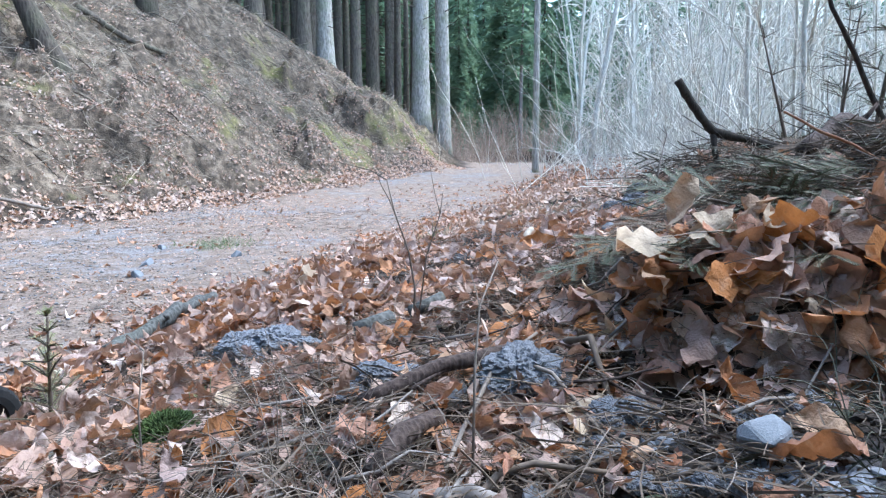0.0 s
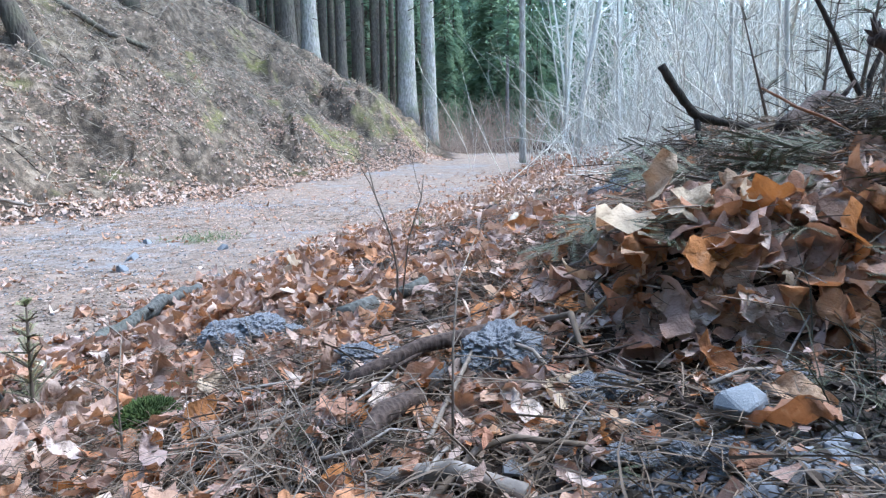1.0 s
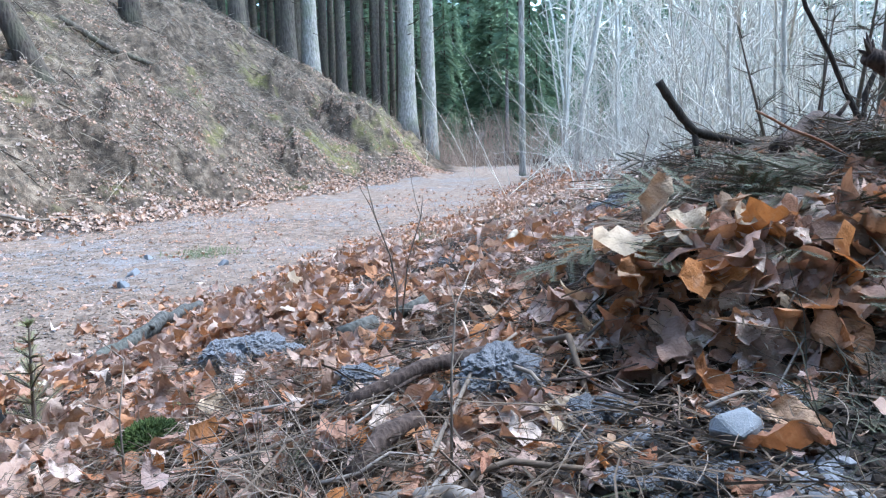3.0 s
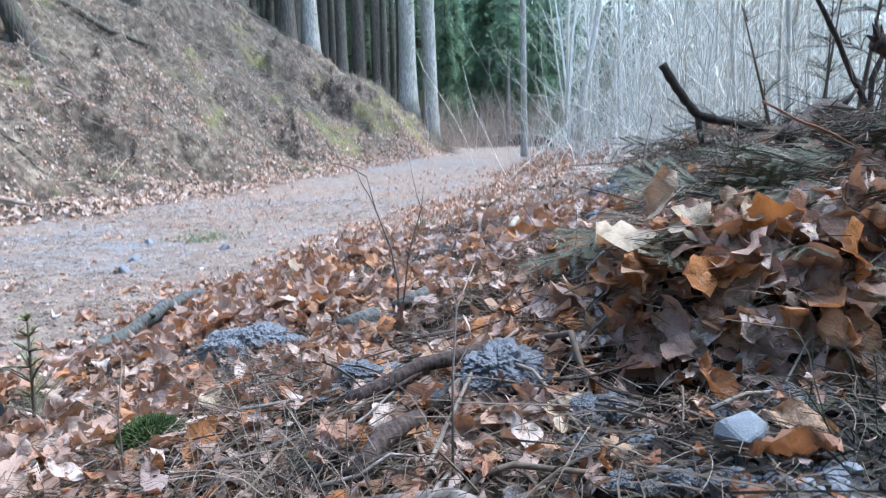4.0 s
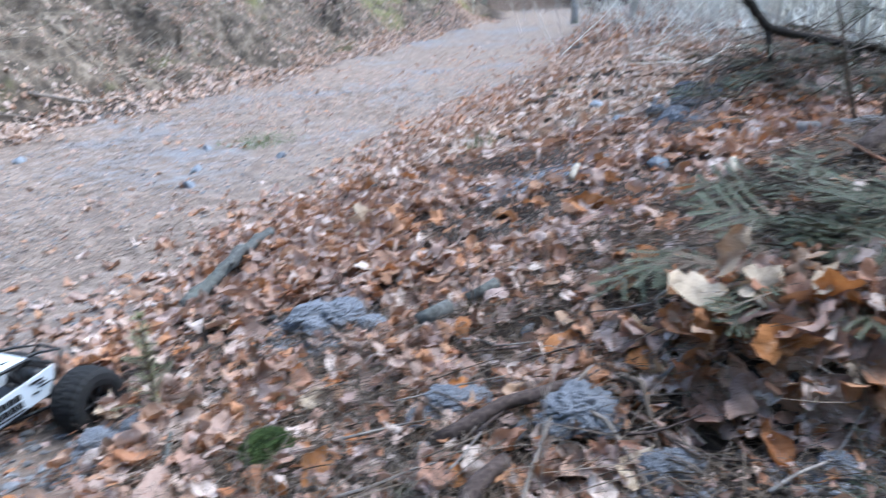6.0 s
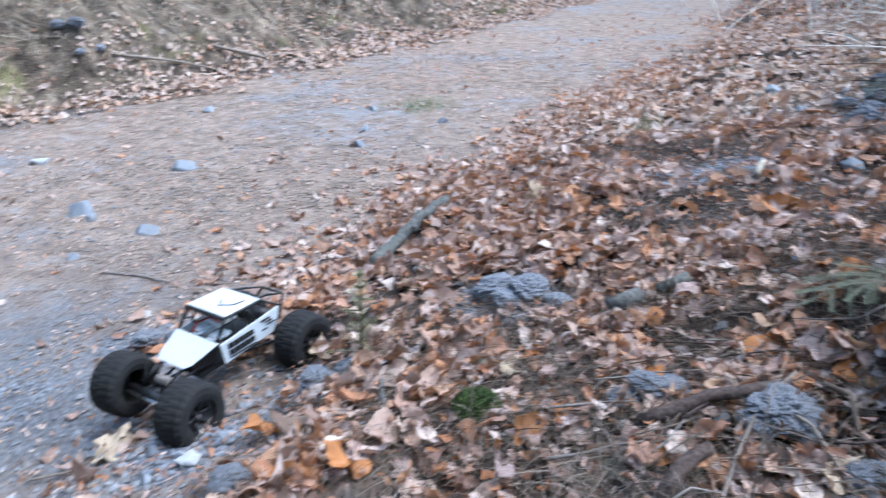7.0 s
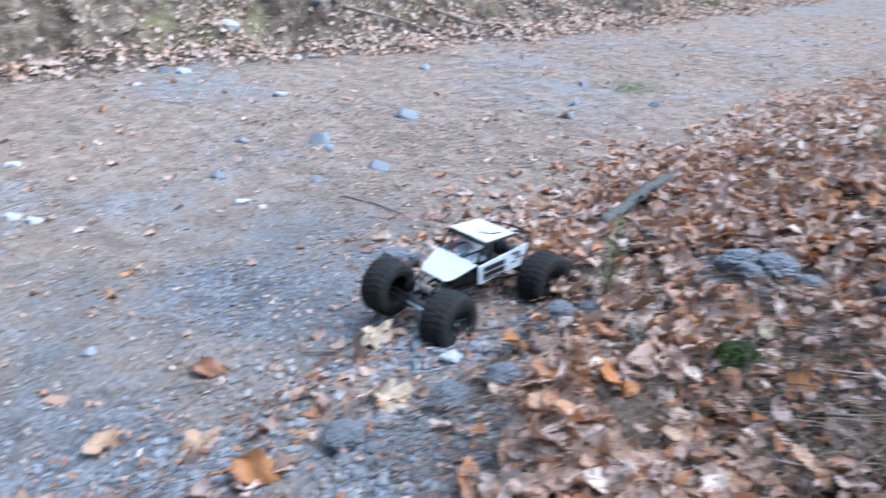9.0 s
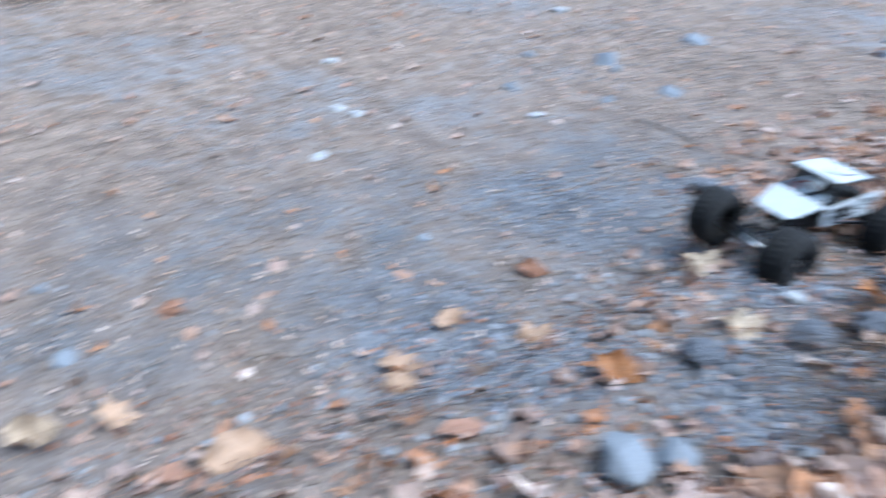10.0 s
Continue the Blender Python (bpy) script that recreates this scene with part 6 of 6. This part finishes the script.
mound = lambda x, y: smooth(0.25, 0.5, x + 0.5 * (y - 0.7)) * np.exp(-((y - 0.90) / 0.22) ** 2)
verge = lambda x, y, r, l: free(x, y) * (1 - 0.55 * mound(x, y)) * smooth(-0.12, 0.16, litter_edge(x, y)) * (0.08 + 0.92 * smooth(-0.35, 0.30, wave(x, y, 0.38, 31) + 0.4 * wave(x, y, 0.12, 32)))
near = leaves("leaf_litter", places_in(8200, -1.9, 1.6, -0.7, 3.2, lambda x, y, r, l: verge(x, y, r, l) * (1.5 - 0.8 * smooth(0.9, 1.5, y)) / 1.5 * smooth(-0.7, -0.3, y) * (1 - smooth(1.2, 1.6, x)) * (1 - 0.6 * smooth(2.7, 3.2, y))), 0.060, 0.38, 0.36, 0.035, M_LITTER, "brown and orange dry leaves thick on the verge", NEAR)
leaves("leaf_litter", places_in(260, -1.6, 0.0, -0.7, 1.8, lambda x, y, r, l: free(x, y) * smooth(-0.1, 0.2, r) * (1 - smooth(0, 0.2, litter_edge(x, y)))), 0.055, 0.3, 0.3, 0.02, M_LITTER, "loose dry leaves on the gravelly edge")
leaves("leaf_litter", places_in(20000, -6, 9, -7, 4, lambda x, y, r, l: smooth(-0.1, 0.3, litter_edge(x, y)) * np.maximum(smooth(-0.3, -0.9, y), smooth(1.2, 1.8, x)) * (0.35 + 0.65 * np.exp(-((np.maximum(x - 1.2, 0) / 3) ** 2 + (np.minimum(y + 0.5, 0) / 3) ** 2)))), 0.062, 0.3, 0.3, 0.03, M_LITTER, "brown dry leaves over the wider verge")
leaves("leaf_litter", places_in(4200, -1.2, 3.2, 3.2, 9, lambda x, y, r, l: smooth(-0.15, 0.25, r) * (1 - smooth(2.0, 3.0, r))), 0.075, 0.25, 0.3, 0.03, M_LITTER_FAR, "brown and orange dry leaves along the verge")
leaves("leaf_litter", places_in(2600, 0, 6, 9, 18, lambda x, y, r, l: smooth(-0.3, 0.3, r) * (1 - smooth(2.4, 4.0, r))), 0.085, 0.25, 0.3, 0.03, M_LITTER, "brown dry leaves along the far verge")
leaves("bank_leaves", places_in(5200, -6.5, 2, 1, 17, lambda x, y, r, l: smooth(-0.25, 0.1, l) * (1 - smooth(0.35, 1.0, l))), 0.056, 0.40, 0.32, 0.03, M_LITTER_FAR, "pale dry leaves drifted at the foot of the bank")
leaves("bank_leaves", places_in(21000, -9, 2, 3, 19, lambda x, y, r, l: smooth(0.5, 0.9, l) * (1 - 0.75 * smooth(1.2, 4.0, l)) * (0.15 + 0.85 * smooth(-0.2, 0.4, wave(x, y, 0.7, 44)))), 0.040, 0.45, 0.5, 0.03, M_LITTER_FAR, "pale dry leaves strewn over the bank")
leaves("road_leaves", places_in(1500, -6, 2, -1, 12, lambda x, y, r, l: free(x, y) * (r < 0) * (l < 0) * (0.12 + 0.88 * np.exp(r * 3.2)) * (0.3 + 0.7 * smooth(-0.1, 0.4, wave(x, y, 0.6, 34)))), 0.042, 0.4, 0.2, 0.012, M_LITTER, "scattered dry leaves on the track")
leaves("road_leaves", places_in(1900, -1.8, 1.2, 1.3, 7, lambda x, y, r, l: np.exp(-((r + 0.05) / 0.28) ** 2) * (0.35 + 0.65 * smooth(-0.3, 0.3, wave(x, y, 0.4, 38)))), 0.05, 0.4, 0.2, 0.02, M_LITTER, "dry leaves thinning out over the edge of the track")
leaves("leaf_fragments", places_in(21000, -6, 2.5, -1, 9, lambda x, y, r, l: (r < 0.2) * (l < 0.3) * (0.45 + 0.55 * smooth(-0.2, 0.5, wave(x, y, 0.9, 33)))), 0.019, 0.5, 0.32, 0.007, M_CHIPS, "fine broken leaf fragments on the track", BITS)
# dark scraps between the leaves deepen the gaps with painted shade
leaves("leaf_fragments", places_in(14000, -1.9, 1.2, -0.7, 3.2, lambda x, y, r, l: smooth(-0.4, 0.1, r) * ((y > 0.95) | (x < -0.5))), 0.020, 0.45, 0.5, 0.03, M_LITTER_DARK, "fine broken leaf fragments on the verge", BITS)

leaves("leaf_fragments", places_in(1500, -0.45, 0.75, 0.45, 1.0, lambda x, y, r, l: (0.3 + 0.7 * free(x, y)) * hollow(x, y)), 0.040, 0.5, 0.5, 0.03, M_LITTER_DARK, "torn pieces of brown leaves over dark mould", BITS)
leaves("mound_leaves", places_in(400, 0.15, 1.25, 0.70, 1.0, lambda x, y, r, l: free(x, y) * mound(x, y)), 0.088, 0.42, 0.38, 0.05, M_MOUND, "tan and orange leaves packed into the mound", [q for i, q in enumerate(NEAR) if i % 5])
leaves("mound_leaves", places_in(130, 0.15, 1.25, 0.70, 1.0, lambda x, y, r, l: free(x, y) * mound(x, y)), 0.090, 0.42, 0.4, 0.04, M_LITTER_DARK, "large dark red-brown leaves packed into the mound", [q for i, q in enumerate(NEAR) if i % 5])


def gravel(name, xy, size, spread, label, material=M_GRAVEL):
    n = len(xy)
    s = size * np.clip(rng.lognormal(0, spread, n), 0.3, 2.2)
    p = lay(xy, 0.0) + np.stack([np.zeros(n), np.zeros(n), s * 0.12], 1)
    v, f, _ = strew(PEBBLES, p, turns(slopes(xy[:, 0], xy[:, 1]), rng, 0.2), s, rng)
    tagged(new(name, tri_mesh(name, v, f, material)), label, "gravel", kind="stuff")


gravel("gravel", places_in(6500, -5.5, 2, -1, 8, lambda x, y, r, l: (r < 0.1) * (l < 0.2) * (0.25 + 0.75 * smooth(-0.1, 0.4, wave(x, y, 0.8, 35)))), 0.011, 0.45, "grey gravel pressed into the track")
gravel("gravel", places_in(1900, -1.7, 0.4, -0.7, 2.4, lambda x, y, r, l: smooth(-0.3, 0, r) * (1 - 0.85 * smooth(-0.1, 0.25, litter_edge(x, y))) * (0.25 + 0.75 * smooth(-0.1, 0.35, wave(x, y, 0.4, 36)))), 0.016, 0.5, "bluish gravel at the edge of the litter")

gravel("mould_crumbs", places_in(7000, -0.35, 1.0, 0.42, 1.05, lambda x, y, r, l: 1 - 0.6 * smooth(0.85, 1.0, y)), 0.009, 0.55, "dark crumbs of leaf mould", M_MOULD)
gravel("earth_crumbs", places_in(9000, -3.2, 0.2, -0.9, 3.2, lambda x, y, r, l: (l < 0.2) * (1 - 0.8 * smooth(0.0, 0.3, litter_edge(x, y))) * (0.15 + 0.85 * smooth(-0.2, 0.4, wave(x, y, 0.35, 39)))), 0.010, 0.5, "brown crumbs of earth on the track", M_CRUMB)


gravel("bank_clods", places_in(5000, -8, 1, 3, 18, lambda x, y, r, l: smooth(0.5, 1.2, l) * (1 - smooth(4, 7, l)) * (0.1 + 0.9 * smooth(-0.1, 0.4, wave(x, y, 0.6, 45)))), 0.028, 0.35, "lumps of brown earth on the bank", M_CRUMB)
gravel("clay_crumbs", places_in(9000, -3.2, 1.3, 0.0, 3.9, lambda x, y, r, l: smooth(0.25, 0.7, clay(x, y)) * (0.12 + 0.88 * smooth(-0.2, 0.1, r))), 0.010, 0.55, "crumbs of grey-blue clay", M_CLAY)


def stalks(name, xy, length, r, lift, rise, material, label, curl=0.25, hang=False):
    n = len(xy)
    a = rng.normal(0, 0.5, n) if hang else rng.uniform(0, 2 * math.pi, n)
    d = np.stack([np.cos(a), np.sin(a), rng.normal(-0.6 if hang else 0, rise, n)], 1)
    p = lay(xy, rng.uniform(0, lift, n))
    L = length * rng.lognormal(0, 0.4, n)
    side = np.stack([-np.sin(a), np.cos(a), np.zeros(n)], 1)
    up = np.cross(d, side)
    bend, arch = rng.normal(0, curl, n), rng.normal(0.12, 0.15, n)
    vs = []
    for k in (-0.5, -0.3, -0.1, 0.1, 0.3, 0.5):
        c = p + d * (L * k)[:, None] + side * (L * bend * (0.25 - k * k))[:, None] + np.array([0, 0, 1.0]) * (L * arch * (0.25 - k * k))[:, None]
        for q in range(3):
            t = 2 * math.pi * q / 3
            vs.append(c + (side * math.cos(t) + up * math.sin(t)) * (r * (1.0 - 0.6 * (k + 0.5))))
    v = np.stack(vs, 1).reshape(-1, 3)
    quad = [(3 * i + q, 3 * i + (q + 1) % 3, 3 * i + 3 + (q + 1) % 3, 3 * i + 3 + q) for i in range(5) for q in range(3)]
    f = (np.array(quad)[None] + (np.arange(n) * 18)[:, None, None]).reshape(-1, 4)
    return tagged(new(name, tri_mesh(name, v, f, material)), label, "litter", kind="stuff")


stalks("dry_stalks", places_in(1500, -1.0, 1.3, 0.3, 2.2, lambda x, y, r, l: smooth(0.3, 1.1, r) * np.exp(-((y - 0.9) / 0.7) ** 2) * hollow(x, y)), 0.08, 0.0007, 0.045, 0.22, M_STALK, "dry grass stalks and needles matted over leaves", 0.3)
stalks("dry_stalks", places_in(2600, -1.6, 1.8, -0.6, 4.0, lambda x, y, r, l: smooth(-0.1, 0.4, r) * (1 - 0.7 * (y < 0.85) * (x > -0.2)) * hollow(x, y)), 0.07, 0.0007, 0.03, 0.18, M_STALK, "dry grass stalks strewn over leaves", 0.25)
stalks("fallen_needles", places_in(26000, -0.9, 1.2, 0.40, 1.5, lambda x, y, r, l: smooth(0.3, 0.8, r) * hollow(x, y)), 0.022, 0.0007, 0.04, 0.3, M_NEEDLE_DRY, "brown fallen needles sprinkled over litter", 0.1)
stalks("heap_twigs", places_in(320, 0.1, 1.6, 0.7, 2.2, lambda x, y, r, l: np.exp(-(((x - 0.78) / 0.32) ** 2 + ((y - 1.16) / 0.20) ** 2))), 0.12, 0.0012, 0.03, 0.2, M_TWIG, "tangle of thin dead twigs on the mound", 0.35)
stalks("heap_straws", places_in(900, 0.1, 1.4, 0.85, 1.5, lambda x, y, r, l: np.exp(-(((x - 0.70) / 0.28) ** 2 + ((y - 1.02) / 0.15) ** 2))), 0.09, 0.0010, 0.03, 0.2, M_STALK, "pale straws and dead needles matted on the mound", 0.3)
stalks("litter_twigs", places_in(420, -0.3, 0.75, 0.45, 1.1, lambda x, y, r, l: (1 - 0.6 * smooth(0.8, 1.0, y)) * hollow(x, y)), 0.10, 0.0016, 0.035, 0.22, M_TWIG, "thin dead twigs over dark mould", 0.25)
stalks("heap_twigs", places_in(380, 0.6, 2.4, 2.0, 4.4, lambda x, y, r, l: np.exp(-(((x - 1.35) / 0.4) ** 2 + ((y - 3.1) / 0.5) ** 2))), 0.24, 0.0026, 0.08, 0.35, M_TWIG, "tangle of thin dead twigs in the brush heap", 0.5)
stalks("bank_twigs", places_in(3600, -8, 1, 3, 18, lambda x, y, r, l: smooth(0.4, 1.4, l) * (1 - smooth(4, 7, l))), 0.34, 0.0045, 0.06, 0.4, M_BANK_STRAW, "grey dead twigs and roots strewn over the bank")
stalks("bank_roots", places_in(420, -8, 1, 3, 19, lambda x, y, r, l: smooth(0.4, 1.0, l) * (1 - smooth(3, 6, l))), 0.30, 0.006, 0.02, 0.3, M_TWIG, "dark roots and twigs on the bank", 0.5, True)
stalks("bank_grass", places_in(5500, -8, 1, 3, 18, lambda x, y, r, l: smooth(0.4, 1.2, l) * (1 - smooth(3, 7, l)) * smooth(-0.2, 0.3, wave(x, y, 0.8, 41))), 0.19, 0.0026, 0.05, 0.3, M_BANK_STRAW, "withered grass hanging down the bank", 0.4, True)
stalks("verge_straws", places_in(5200, -1.4, 1.2, 0.2, 3.2, lambda x, y, r, l: smooth(0.0, 0.4, r) * smooth(0.2, -0.3, wave(x, y, 0.38, 31)) * (1 - 0.8 * (y < 0.8))), 0.045, 0.0008, 0.02, 0.2, M_STALK, "dead grass and needles in the gaps between leaves", 0.5)
stalks("road_straws", places_in(9000, -5, 1, -0.8, 7, lambda x, y, r, l: (r < 0.1) * (l < 0.2) * (0.15 + 0.85 * smooth(-0.2, 0.4, wave(x, y, 0.5, 43)))), 0.055, 0.0011, 0.006, 0.05, M_STALK, "pale straws and needles on the track", 0.15)
stalks("verge_straws", places_in(2600, -0.2, 3.6, 3.0, 9, lambda x, y, r, l: smooth(0.7, 1.3, r) * (1 - smooth(2.2, 3.0, r))), 0.12, 0.0015, 0.05, 0.3, M_BANK_STRAW, "pale dead grass along the edge of the valley", 0.3)
stalks("valley_deadfall", places_in(700, 1.5, 9, 4, 16, lambda x, y, r, l: smooth(1.0, 1.8, r)), 0.5, 0.006, 0.12, 0.35, M_TWIGS_PALE, "pale dead sticks along the edge of the valley")

# the leaves one could pick up singly, nearest the camera's way
xy = places_in(290, -1.5, 0.7, 0.35, 2.0, lambda x, y, r, l: free(x, y) * smooth(-0.05, 0.2, litter_edge(x, y)) * np.exp(-((y - 0.9) / 0.8) ** 2))
frames_ = turns(slopes(xy[:, 0], xy[:, 1]), rng, 0.42)
pts_ = lay(xy, rng.uniform(0.015, 0.045, len(xy)))
for i in range(len(xy)):
    ob = new("leaf", leaf_mesh("lobed" if i % 2 else "blade", i % 9, M_LEAF))
    m = Matrix(frames_[i].tolist()).to_4x4()
    m.translation = Vector(pts_[i])
    ob.matrix_basis = m @ Matrix.Scale(float(rng.uniform(0.5, 0.85)) * (0.7 + 0.3 * float(smooth(0.8, 1.5, xy[i, 1]))), 4)
    ob.parent = near
